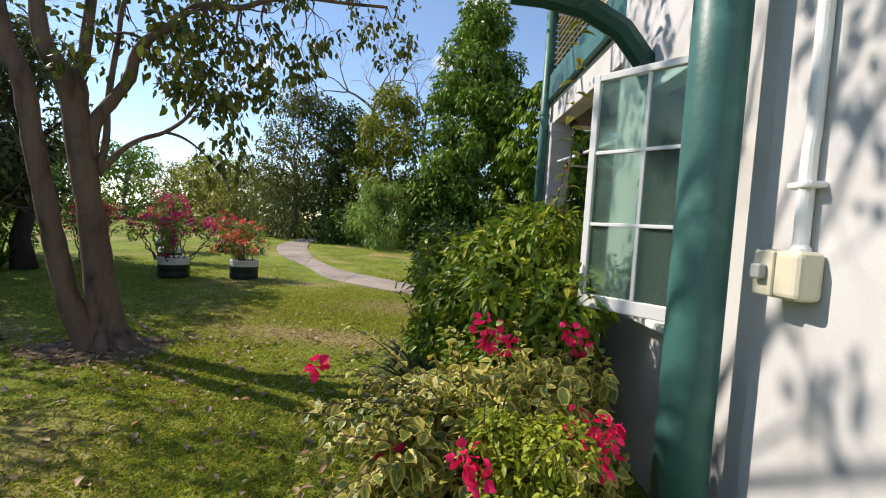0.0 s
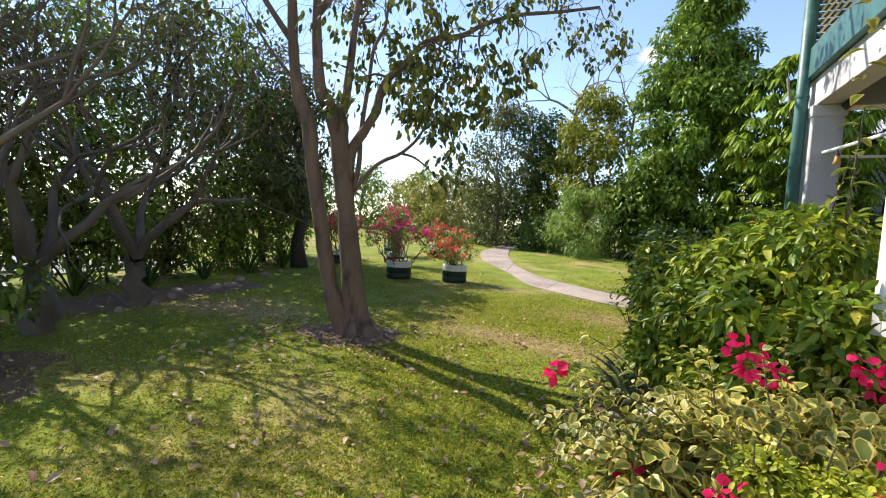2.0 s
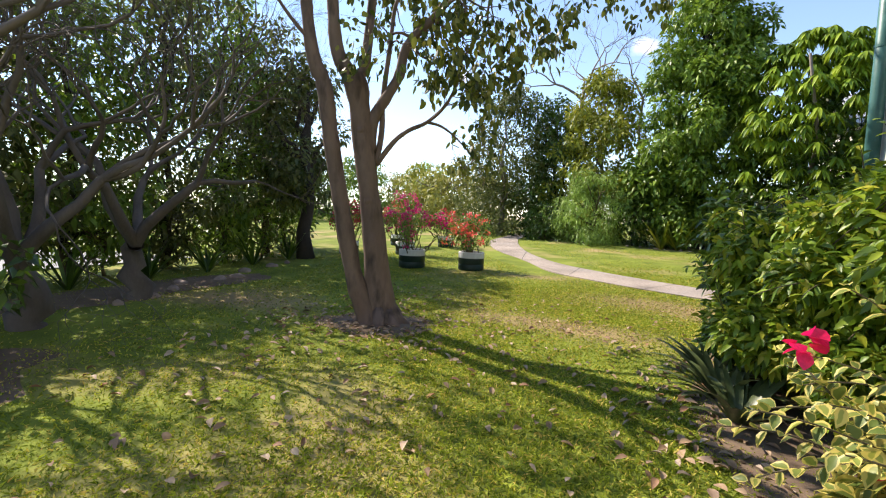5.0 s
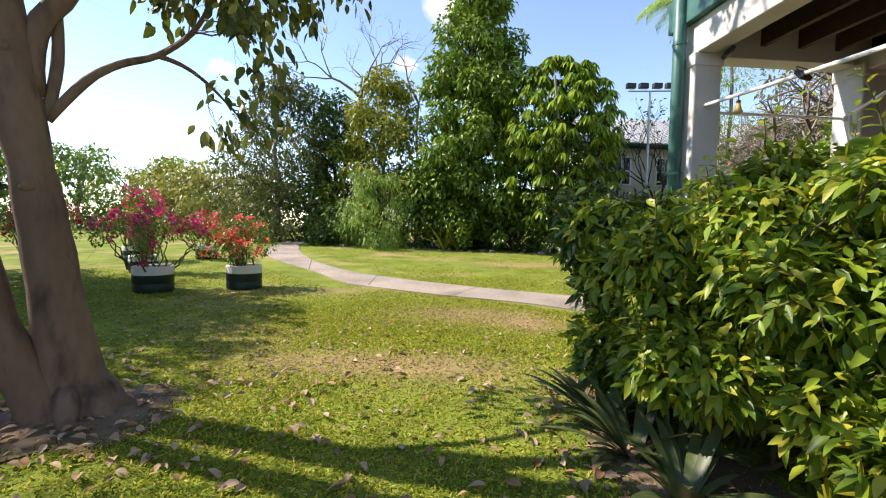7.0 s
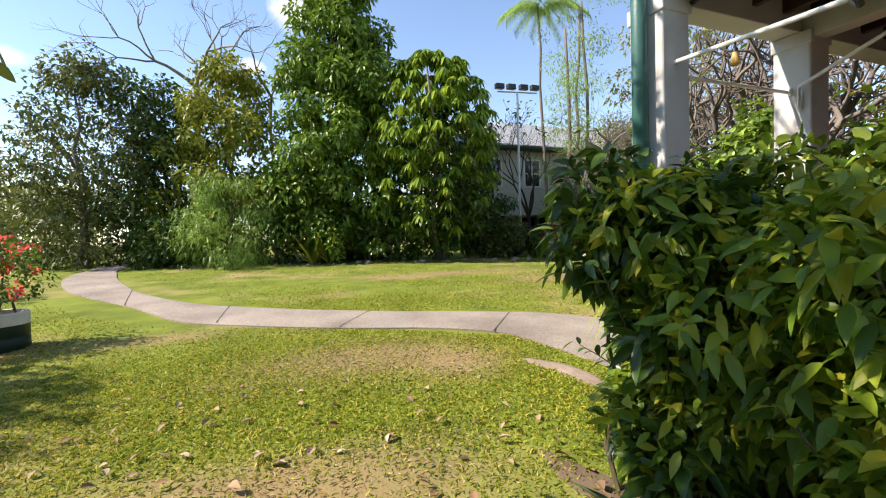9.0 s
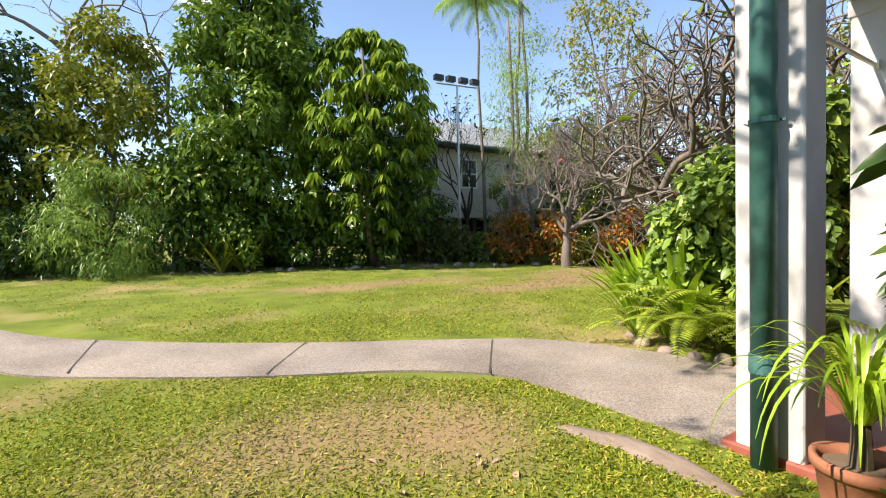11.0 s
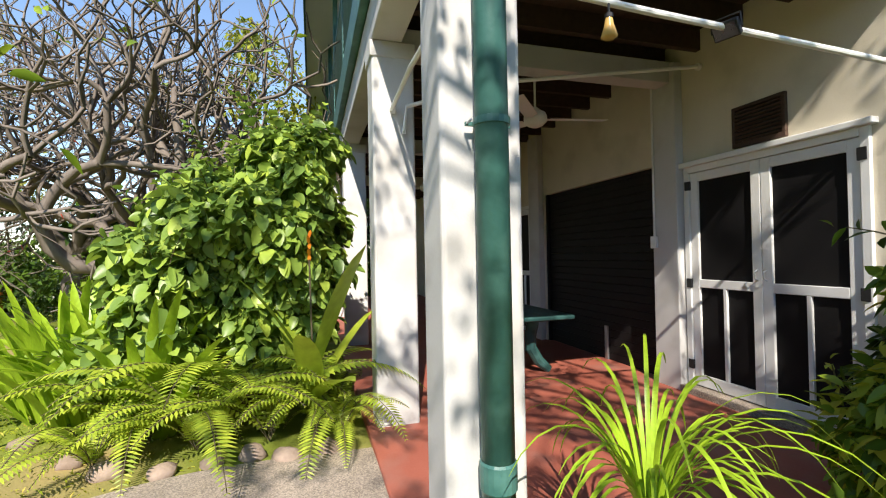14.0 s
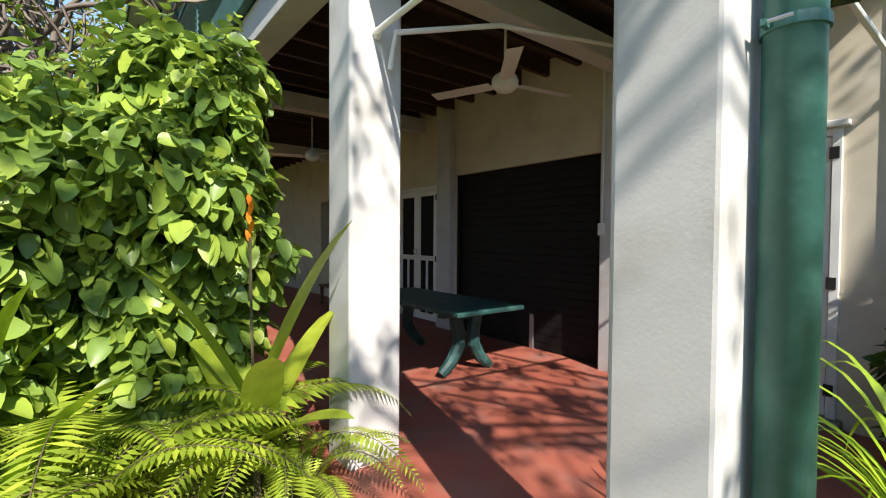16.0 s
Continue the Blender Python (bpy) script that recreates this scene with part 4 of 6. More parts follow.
tree("leafy_tree", "dark green tree beside the path end", -4.8, 24.6, envelope(41, -4.8, 24.6, 0.4, 7.8, 2.6, 90, 0.85, 0.5), 22, 0.24, L_DARK, M_BARK_DARK, 42, 0.16)
tree("feathery_bush", "soft feathery light green bush at the lawn edge", -2.2, 20.7, envelope(51, -2.2, 20.7, 0.5, 3.6, 2.2, 75, 0.65, 0.5), 60, 0.17, L_FEATHER, M_STEM, 52, 0.06, 0.5, ratio=0.22, category="bush", droop=0.5)
tree("dark_bush", "dark low bush beside the path end", -4.6, 21.5, envelope(55, -4.6, 21.5, 0.4, 2.4, 0.9, 16, 0.5, 0.5), 40, 0.16, L_DARK, M_STEM, 56, 0.05, 0.5, category="bush")
for i, (x, y, h, r, mat) in enumerate(((-14, 30, 5.5, 3.2, L_PALE), (-18, 34, 6.5, 3.5, L_YELLOW), (-23, 33, 7.5, 3.5, L_MID), (-29, 30, 7, 4, L_MID), (-12, 36, 6, 3, L_PALE), (-20, 42, 8, 4, L_FEATHER), (-34, 40, 8.5, 4.5, L_GREYG), (-27, 46, 8, 4.5, L_PALE))):
    tree("distant_tree", "pale olive tree beyond the lawn" if mat is L_PALE else "green tree beyond the lawn", x, y, envelope(60 + i, x, y, 0.6, h * 0.85, r, 45, 0.95, 0.5), 12, 0.34, mat, M_BARK_PALE, 70 + i, 0.18)

# umbrella tree: drooping rosettes of leaflets
def rosette_tree(x, y, seed):
    rng = np.random.default_rng(seed)
    z0 = ground_z(x, y) - 0.03
    t = thing("umbrella_tree", "bright green umbrella tree with drooping leaf rosettes", "tree", at=(x, y, z0))
    g, P, A, N, L = Geo(), [], [], [], []
    for s in range(5):
        g.tube(wander(rng, (rng.normal() * 0.2, rng.normal() * 0.2, 0), (rng.normal() * 1.2, rng.normal() * 0.8, 4 + 3 * rng.random()), 6, 0.06), [0.09, 0.08, 0.07, 0.06, 0.05, 0.04], 7)
    for i in range(420):
        h = rng.random() ** 0.8
        a, q = rng.random() * 6.283, rng.random() ** 0.45
        r = 2.7 * math.sqrt(max(0.06, 1 - (1.7 * h - 0.75) ** 2))
        c = np.array((r * q * math.cos(a), r * q * math.sin(a) * 0.8, 1.2 + 6.8 * h))
        for k in range(13):
            b = 6.283 * k / 13 + rng.random() * 0.3
            P.append(c + rng.normal(size=3) * 0.02)
            A.append((math.cos(b), math.sin(b), -0.15 - 0.4 * rng.random()))
            N.append((0, 0, 1))
            L.append(0.3 + 0.14 * rng.random())
    part("trunk", g, M_BARK_PALE, t, smooth=True)
    L = np.array(L)
    leaf_mesh("crown", P, A, N, L, L * 0.3, L_LIGHT, t, droop=0.75, fine=True)
    # Inner leaf mass in a darker colour, standing in for shade within the crown
    crown("shaded_inner_crown", envelope(seed + 1, 0, 0, 0.8, 6.2, 2.0, 60, 0.7, 0.4), 22, 0.22, L_DARK, seed + 2, t)


rosette_tree(5.2, 18.9, 81)


def bare_tree(name, label, x, y, trunk, seed, depth, length, radius, angle, bark, lean=(0, 0, 1), splits=(2, 3), up=0.08, shrink=0.74, z0=None, leaves=None, bend=0.3, thin=0.62):
    rng = np.random.default_rng(seed)
    z0 = ground_z(x, y) - 0.03 if z0 is None else z0
    t = thing(name, label, "tree", at=(x, y, z0))
    g, tips = Geo(), []
    d = Vector(lean).normalized()
    pts = [d * trunk * i / 5 + Vector(rng.normal(size=3)) * 0.04 * (i > 0) for i in range(6)]
    g.tube(pts, [radius * (1.3 - 0.09 * i) for i in range(6)], 9, caps=False)
    for k in range(splits[1] + 1):
        a = 6.283 * k / (splits[1] + 1) + rng.random() * 0.6
        nd = (d * math.cos(angle) + Vector((math.cos(a), math.sin(a), 0)) * math.sin(angle)).normalized()
        limb = Geo()
        branch_tree(limb, rng, pts[-1], nd, length, radius * 0.62, depth, splits, angle * 0.9, shrink, up, 6, tips, bend, thin)
        part("limb", limb, bark, t, smooth=True)
    part("trunk", g, bark, t, smooth=True)
    if leaves:
        mat, count, size = leaves
        sel = [tips[i] for i in rng.integers(0, len(tips), count)]
        P = np.array([p for p, q in sel]) + rng.normal(size=(count, 3)) * 0.03
        A = np.array([q for p, q in sel]) + rng.normal(size=(count, 3)) * 0.8
        L = size * (0.6 + 0.7 * rng.random(count))
        leaf_mesh("foliage", P, A, unit(rng.normal(size=(count, 3)) + np.array((0, 0, 1))), L, L * 0.4, mat, t, fine=True, droop=0.3)
    return t


bare_tree("bare_tree", "leafless pale tree with fine upper branches", -3.5, 23.8, 7.2, 91, 4, 1.7, 0.13, 0.75, M_BARK_PALE, up=0.04)
bare_tree("bare_tree", "thin leafless tree between leafy crowns", -0.6, 24.0, 7.2, 93, 3, 1.3, 0.07, 0.5, M_BARK_PALE, splits=(2, 2))
bare_tree("frangipani_tree", "gnarled grey frangipani with few leaves", 8.3, 8.8, 1.3, 95, 5, 1.5, 0.2, 0.85, M_BARK_PALE, lean=(0.15, 0.1, 1), splits=(2, 3), up=0.09, shrink=0.82, leaves=(L_LIGHT, 150, 0.22), bend=0.5, thin=0.8)
bare_tree("frangipani_tree", "gnarled grey frangipani with low tangled limbs", 10.4, 8.6, 1.3, 94, 5, 1.3, 0.18, 0.9, M_BARK_PALE, splits=(2, 3), up=0.03, shrink=0.82, bend=0.55, thin=0.8)
bare_tree("frangipani_tree", "tall grey frangipani with a fine upper crown", 12.6, 9.6, 2.6, 103, 6, 1.5, 0.2, 0.75, M_BARK_PALE, splits=(2, 3), up=0.04, shrink=0.8, bend=0.5, thin=0.68)
bare_tree("frangipani_tree", "gnarled grey frangipani with tangled limbs", 10.2, 14.5, 1.2, 92, 6, 0.9, 0.14, 0.7, M_BARK_PALE, splits=(2, 3), up=0.12, shrink=0.83, bend=0.55, thin=0.74)
bare_tree("frangipani_tree", "gnarled grey frangipani with pink flower heads", 11.6, 11.0, 1.5, 96, 6, 1.4, 0.22, 0.85, M_BARK_PALE, splits=(2, 3), up=0.04, shrink=0.82, leaves=(L_CORAL, 30, 0.12), bend=0.5, thin=0.72)
bare_tree("frangipani_tree", "gnarled grey frangipani with a few leaves", 12.1, 16.0, 1.0, 97, 6, 1.1, 0.15, 0.85, M_BARK_PALE, splits=(2, 3), up=0.02, shrink=0.8, leaves=(L_LIGHT, 90, 0.2), bend=0.5, thin=0.72)
bare_tree("frangipani_tree", "leafless grey frangipani by the house", 8.0, 20.0, 1.6, 99, 4, 1.6, 0.13, 0.5, M_BARK_DARK, splits=(2, 3), up=0.06, leaves=(L_DARK, 400, 0.18))
bare_tree("frangipani_tree", "leafless grey frangipani by the house", 10.2, 20.0, 1.6, 101, 4, 1.6, 0.1, 0.5, M_BARK_DARK, splits=(2, 3), up=0.06, leaves=(L_DARK, 300, 0.18))


def slender_tree(x, y, h, seed, palm=False):
    rng = np.random.default_rng(seed)
    z0 = ground_z(x, y) - 0.03
    t = thing("palm_tree" if palm else "slender_tree", "slender pale trunked palm with arching fronds" if palm else "slender pale trunked tree with airy leaves", "palm" if palm else "tree", at=(x, y, z0))
    part("trunk", Geo().tube(wander(rng, (0, 0, 0), (rng.normal() * 0.3, 0, h), 7, 0.02), [0.09, 0.08, 0.075, 0.07, 0.065, 0.06, 0.05], 8), M_BARK_PALE, t, smooth=True)
    P, A, N, L = [], [], [], []
    if palm:
        for k in range(14):
            a, pitch = 6.283 * k / 14, 0.4 + 0.9 * rng.random()
            for s in np.linspace(0.1, 1, 34):
                r = 2.1 * s
                p = np.array((math.cos(a) * r * math.cos(pitch * 0.5), math.sin(a) * r * math.cos(pitch * 0.5), h + math.sin(pitch) * r * 0.7 - 1.5 * s * s))
                for side in (-1, 1):
                    P.append(p)
                    A.append((math.cos(a) * 0.5 - side * math.sin(a), math.sin(a) * 0.5 + side * math.cos(a), -0.5))
                    N.append((0, 0, 1))
                    L.append(0.5)
        leaf_mesh("frond_mass", P, A, N, np.array(L), np.array(L) * 0.08, L_FEATHER, t, droop=0.5)
    else:
        blobs = [(np.array((rng.normal() * 0.5, rng.normal() * 0.5, h * (0.35 + 0.7 * rng.random()))), 0.45) for _ in range(26)]
        crown("crown", blobs, 22, 0.14, L_FEATHER, seed, t, 0.3)


slender_tree(10.2, 17.1, 9.0, 111)
slender_tree(12.5, 18.5, 11, 112)
slender_tree(11.6, 18.6, 10.5, 113)
slender_tree(11.4, 20.4, 11.6, 114, True)
tree("leafy_tree", "yellow leaved tree beyond the verandah", 14.0, 7.4, envelope(121, 14.0, 7.4, 2.6, 7.8, 1.7, 50, 0.7, 0.5), 22, 0.2, L_YELLOW, M_BARK_DARK, 122, 0.16)
tree("leafy_tree", "tall airy tree beyond the frangipani", 17, 18, envelope(123, 17, 18, 2.0, 12, 3.6, 100, 0.8, 0.5), 20, 0.2, L_PALE, M_BARK_PALE, 124, 0.16)
tree("leafy_tree", "dark backing tree behind the frangipani", 19, 22, envelope(125, 19, 22, 0.5, 7.5, 4.0, 70, 1.1, 0.5), 14, 0.28, L_DARK, M_BARK_DARK, 126, 0.16)
tree("leafy_tree", "dark shrubs behind the frangipani", 15.8, 15.8, envelope(127, 15.8, 15.8, 0.3, 3.6, 2.6, 50, 0.8, 0.5), 22, 0.22, L_DARK, M_BARK_DARK, 128, 0.1)
tree("leafy_tree", "green shrub past the open verandah end", 18.5, 4.0, envelope(131, 19.5, 4.0, 0.2, 6.5, 3.4, 110, 0.8, 0.6), 22, 0.2, L_MID, M_BARK_DARK, 132, 0.08)
tree("leafy_tree", "low dark shrubs behind the frangipani", 13.0, 11.0, envelope(141, 13.0, 11.0, 0.3, 2.8, 1.9, 50, 0.6, 0.6), 28, 0.18, L_DARK, M_BARK_DARK, 142, 0.08)
tree("leafy_tree", "low green shrubs behind the frangipani", 11.2, 9.6, envelope(143, 11.2, 9.6, 0.3, 2.0, 1.4, 36, 0.5, 0.6), 30, 0.16, L_MID, M_BARK_DARK, 144, 0.06)
tree("leafy_tree", "dense dark tree past the verandah end", 21.5, 1.6, envelope(133, 21.5, 1.6, 0.3, 6.0, 2.8, 90, 0.9, 0.6), 18, 0.24, L_DARK, M_BARK_DARK, 134, 0.12)
tree("leafy_tree", "dense dark tree past the verandah end", 22.5, 6.4, envelope(135, 22.5, 6.4, 0.3, 6.5, 3.0, 90, 0.9, 0.6), 18, 0.24, L_DARK, M_BARK_DARK, 136, 0.12)
tree("leafy_tree", "dark shrubs past the verandah end", 19, 8, envelope(129, 19, 8, 0.3, 5, 2.6, 50, 0.9, 0.5), 16, 0.25, L_MID, M_BARK_DARK, 130, 0.1)

# bed along the far lawn edge: dark shrubs, crotons, spiky plants, edging stones
for i, (x, y, h, r, mat, lab) in enumerate(((-0.6, 20.6, 2.2, 1.2, L_DARK, "dark"), (1.0, 19.9, 1.9, 1.3, L_MID, "green"), (3.4, 19.2, 1.9, 1.3, L_DARK, "dark"), (5.2, 18.8, 1.6, 1.2, L_DARK, "dark"), (6.9, 18.6, 1.8, 1.2, L_DARK, "dark"), (8.1, 18.7, 1.5, 1.0, L_GREYG, "greyish"), (9.6, 18.0, 1.0, 0.8, L_MID, "green"), (9.9, 16.9, 1.9, 1.0, L_ORANGE, "orange leaved croton"), (10.9, 15.7, 1.7, 1.0, L_ORANGE, "orange leaved croton"), (11.5, 14.6, 1.0, 0.8, L_YELLOW, "yellow green"), (12.2, 13.8, 1.8, 1.1, L_ORANGE, "orange leaved croton"), (14.2, 13.6, 1.8, 1.2, L_MID, "green"), (8.6, 20.3, 2.6, 1.2, L_DARK, "dark"), (12.4, 20.0, 3.6, 1.4, L_MID, "green"), (13.4, 17.6, 1.9, 1.1, L_DARK, "dark"), (7.0, 20.0, 3.0, 1.3, L_DARK, "dark"))):
    tree("bed_shrub", lab + " leafy shrub in the stone edged bed", x, y, envelope(140 + i, x, y, 0.25 + ground_z(x, y), h + ground_z(x, y), r, 22, 0.4, 0.5), 55, 0.17, mat, M_STEM, 160 + i, 0.04, 0.3, category="shrub", limbs=5)


def spiky(name, label, x, y, n, length, width, mat, seed, z=None, rise=1.0, droop=0.55, category="plant", each=False, foot=0.04):
    rng = np.random.default_rng(seed)
    z0 = ground_z(x, y) if z is None else z
    t = thing(name, label, category, at=(x, y, z0))
    a = rng.random(n) * 6.283
    e = rise * (0.4 + rng.random(n))
    A = np.stack([np.cos(a), np.sin(a), e], 1)
    L = length * (0.5 + 0.6 * rng.random(n))
    B = np.stack([np.cos(a), np.sin(a), 0 * a], 1) * (0.04 + (foot - 0.04) * rng.random((n, 1)))
    if each:
        for i in range(n):
            arch_leaves("leaf", B[i:i + 1], A[i:i + 1], L[i:i + 1], width * (0.8 + 0.4 * rng.random()), mat, t, droop * (0.7 + 0.6 * rng.random()), 10)
    else:
        arch_leaves("foliage", B, A, L, width, mat, t, droop)
    return t


def arch_leaves(name, base, along, length, width, mat, parent, droop=0.5, segs=7):
    """Long arching strap leaves, folded along the middle."""
    g = Geo()
    for p, d, L in zip(base, along, length):
        d = unit(np.array(d, float))
        side = unit(np.cross(d, (0, 0, 1)) + 1e-6)
        pts, q, dd = [], np.array(p, float), d.copy()
        for i in range(segs + 1):
            pts.append(q.copy())
            dd = unit(dd + np.array((0, 0, -1)) * droop * 2.2 / segs * (0.3 + i / segs))
            q = q + dd * L / segs
        vs = []
        for i, c in enumerate(pts):
            w = width * 0.5 * math.sin(math.pi * min(1, 0.12 + 0.88 * i / segs)) ** 0.6
            w = max(w, 0.0008)
            vs += [c - side * w + np.array((0, 0, w * 0.35)), c, c + side * w + np.array((0, 0, w * 0.35))]
        g.add(vs, [f for i in range(segs) for f in ((3 * i, 3 * i + 1, 3 * i + 4, 3 * i + 3), (3 * i + 1, 3 * i + 2, 3 * i + 5, 3 * i + 4))])
    return part(name, g, mat, parent, smooth=True)


for i, (x, y) in enumerate(((0.5, 19.4), (1.1, 19.3), (9.5, 18.9), (10.0, 18.6))):
    spiky("spiky_plant", "upright spiky leaved plant in the bed", x, y, 26, 1.3, 0.09, L_YELLOW if i < 2 else L_DARK, 180 + i, rise=2.0, droop=0.3)


def rock(x, y, r, seed, z=None, name="edging_rock", label="rounded pinkish edging rock beside the bed"):
    rng = np.random.default_rng(seed)
    bm = bmesh.new()
    bmesh.ops.create_icosphere(bm, subdivisions=2, radius=1)
    o = rng.random(3) * 20
    s = np.array((1, 0.75 + 0.3 * rng.random(), 0.55 + 0.25 * rng.random())) * r
    g = Geo()
    bm.verts.index_update()
    g.add([(np.array(v.co) * (1 + 0.35 * noise.noise(Vector(v.co) * 1.2 + Vector(o)))) * s for v in bm.verts], [[v.index for v in f.verts] for f in bm.faces])
    bm.free()
    ob = part(name, g, M_ROCK, smooth=True)
    z0 = ground_z(x, y) if z is None else z
    ob.location, ob.rotation_euler = (x, y, z0 + r * 0.12), (0, 0, rng.random() * 6)
    return tagged(ob, label, "rock", "edging rocks")


rr = np.random.default_rng(5)
for i in range(34):
    f = i / 33
    x = -4.9 + 18.6 * f + rr.normal() * 0.3
    y = (21.5 - 3.7 * f / 0.6 if f < 0.6 else 17.8 - 3.7 * (f - 0.6) / 0.4) + rr.normal() * 0.12
    rock(x, y - 0.2, 0.07 + 0.12 * rr.random() ** 2, 200 + i)


# ---- near garden ----
def lawn_tree():
    """The twin trunk tree on the lawn. Its limbs fan out in one upright plane, with side limbs off it."""
    rng = np.random.default_rng(300)
    t = thing("lawn_tree", "twin trunked smooth barked tree with sparse drooping leaves", "tree", at=(-3.5, 3.95, 0))
    g, tips = Geo(), []

    def fan(pts):
        """From places (along the fan, out of it, up)."""
        return [(0.825 * u - 0.565 * v, 0.565 * u + 0.825 * v, z) for u, v, z in pts]

    def stem(pts, radii, sides):
        st = smooth_stations([((p[0], p[1]), (p[2], r)) for p, r in zip(fan(pts), radii)], 4)
        g.tube([q[:3] for q in st], [q[3] * (1 + 0.05 * rng.normal()) for q in st], sides)

    stem([(0.06, 0, -0.08), (0.04, 0, 0.1), (-0.01, 0, 0.32), (-0.1, 0, 1.1), (-0.18, 0, 1.68), (-0.27, 0, 2.3), (-0.34, 0, 2.85), (-0.41, 0, 3.06)], [0.31, 0.245, 0.195, 0.145, 0.13, 0.13, 0.14, 0.14], 16)
    stem([(-0.14, -0.04, -0.08), (-0.16, -0.05, 0.12), (-0.32, -0.05, 0.55), (-0.44, -0.05, 1.1), (-0.54, -0.05, 1.65), (-0.65, -0.05, 2.28), (-0.74, -0.05, 2.9), (-0.84, -0.05, 3.13), (-0.91, -0.05, 3.42), (-0.97, -0.05, 3.95), (-1.0, -0.1, 4.55), (-1.1, -0.4, 5.6), (-1.4, -0.7, 6.6)], [0.2, 0.15, 0.115, 0.105, 0.1, 0.1, 0.1, 0.085, 0.075, 0.065, 0.06, 0.045, 0.02], 12)
    for k in range(9):
        a, r = 6.283 * k / 9 + 0.3, 0.85 + 0.3 * rng.random()
        g.tube([(0.1 * math.cos(a) * r, 0.1 * math.sin(a) * r, 0.2), (0.25 * math.cos(a) * r, 0.23 * math.sin(a) * r, 0.04), (0.44 * math.cos(a) * r, 0.4 * math.sin(a) * r, -0.06)], [0.1, 0.07, 0.03], 8)
    # knots where limbs were lost
    for u, z, r in ((-0.19, 1.55, 0.05), (-0.3, 2.4, 0.05), (-0.5, 1.4, 0.04), (-0.12, 0.95, 0.04)):
        c = fan([(u, -0.1, z)])[0]
        g.lathe(c, [(0.0, -r), (r * 0.9, -r * 0.6), (r, 0), (r * 0.9, r * 0.6), (0.0, r)], 8)
    limbs = (
        ([(-0.41, 0, 3.04), (-0.59, 0, 3.32), (-0.66, 0, 3.85), (-0.69, 0.05, 4.6), (-0.65, 0.2, 5.6), (-0.8, 0.3, 6.8)], 0.1, 0),
        ([(-0.37, 0, 3.04), (-0.27, 0, 3.18), (-0.23, 0, 3.57), (-0.18, 0, 4.2), (-0.14, 0.1, 4.66), (0.0, 0.3, 5.6), (0.3, 0.7, 6.6)], 0.072, 0),
        ([(-0.17, 0, 2.15), (-0.15, 0, 2.55), (0.03, 0, 2.88), (0.16, 0, 3.13), (0.21, 0, 3.4), (0.31, 0, 3.6), (0.53, 0, 3.82), (0.72, 0, 4.07), (0.9, 0, 4.2), (1.3, 0, 4.3), (1.62, 0, 4.5), (2.1, 0, 4.7), (2.75, 0, 4.84), (3.4, 0, 5.0)], 0.075, 1),
        ([(-0.1, 0, 2.02), (-0.04, 0.03, 2.4), (-0.03, 0.03, 2.87), (0.04, 0.03, 3.5), (0.09, 0.03, 3.97), (0.23, 0.03, 4.3), (0.27, 0, 4.67), (0.4, -0.1, 5.4)], 0.04, 1),
        ([(-0.1, 0, 2.0), (0.11, 0, 2.3), (0.3, 0, 2.46), (0.53, 0, 2.58), (0.76, 0, 2.81), (0.9, 0, 3.1), (0.93, 0, 3.33), (1.11, 0, 3.66)], 0.036, 1),
        ([(0.53, 0, 2.58), (0.7, 0.02, 2.55), (0.86, 0.02, 2.46), (1.03, 0.02, 2.31), (1.17, 0.02, 2.16)], 0.02, 2),
        ([(1.6, 0, 4.46), (1.57, 0, 4.22), (1.7, 0, 3.96), (1.72, 0, 3.7)], 0.018, 2),
        ([(1.3, 0, 4.3), (1.28, 0.05, 4.0), (1.35, 0.1, 3.7), (1.3, 0.1, 3.45)], 0.018, 2),
        ([(0.9, 0, 4.2), (0.95, -0.1, 3.95), (0.9, -0.15, 3.65), (0.98, -0.2, 3.45)], 0.016, 2),
        ([(2.1, 0, 4.7), (2.2, 0.1, 4.4), (2.15, 0.15, 4.1)], 0.014, 2),
        ([(-0.97, -0.05, 3.9), (-1.4, 0, 4.5), (-1.8, 0.2, 5.2), (-2.3, 0.4, 6.0)], 0.045, 0),
        ([(-0.9, -0.05, 3.4), (-1.2, -0.2, 3.7), (-1.6, -0.4, 4.3)], 0.028, 1),
        ([(-0.66, 0.1, 4.4), (-0.3, 0.9, 5.4), (0.1, 1.8, 6.4), (0.6, 2.6, 7.2)], 0.06, 0),
        ([(-0.14, 0.1, 4.66), (0.6, 0.9, 5.6), (1.3, 1.9, 6.4), (1.9, 2.9, 7.0)], 0.055, 0),
        ([(-0.7, 0.2, 5.2), (-1.2, 1.2, 6.2), (-1.3, 2.4, 7.2)], 0.05, 0),
        ([(-1.05, -0.3, 5.2), (-1.2, -1.4, 6.2), (-1.1, -2.2, 6.8)], 0.045, 0),
        ([(0.0, 0.3, 5.6), (1.0, -0.6, 6.4), (1.8, -1.2, 6.9)], 0.045, 0),
    )
    # the high crown, out on forks of the two tallest limbs
    # unseen limbs, added so that their leaves dapple the posts and outer wall
    for k in range(9):
        u, v = 0.9 + 2.8 * (k % 3) / 2 + 0.3 * rng.normal(), -1.3 + 1.9 * (k // 3) + 0.3 * rng.normal()
        limbs += (([(0.0, 0.3, 5.6), (0.4 * u, 0.3 + 0.4 * v, 6.1), (0.75 * u, 0.2 + 0.75 * v, 6.4), (u, v, 6.5 + 0.7 * rng.random())], 0.045, 0),)
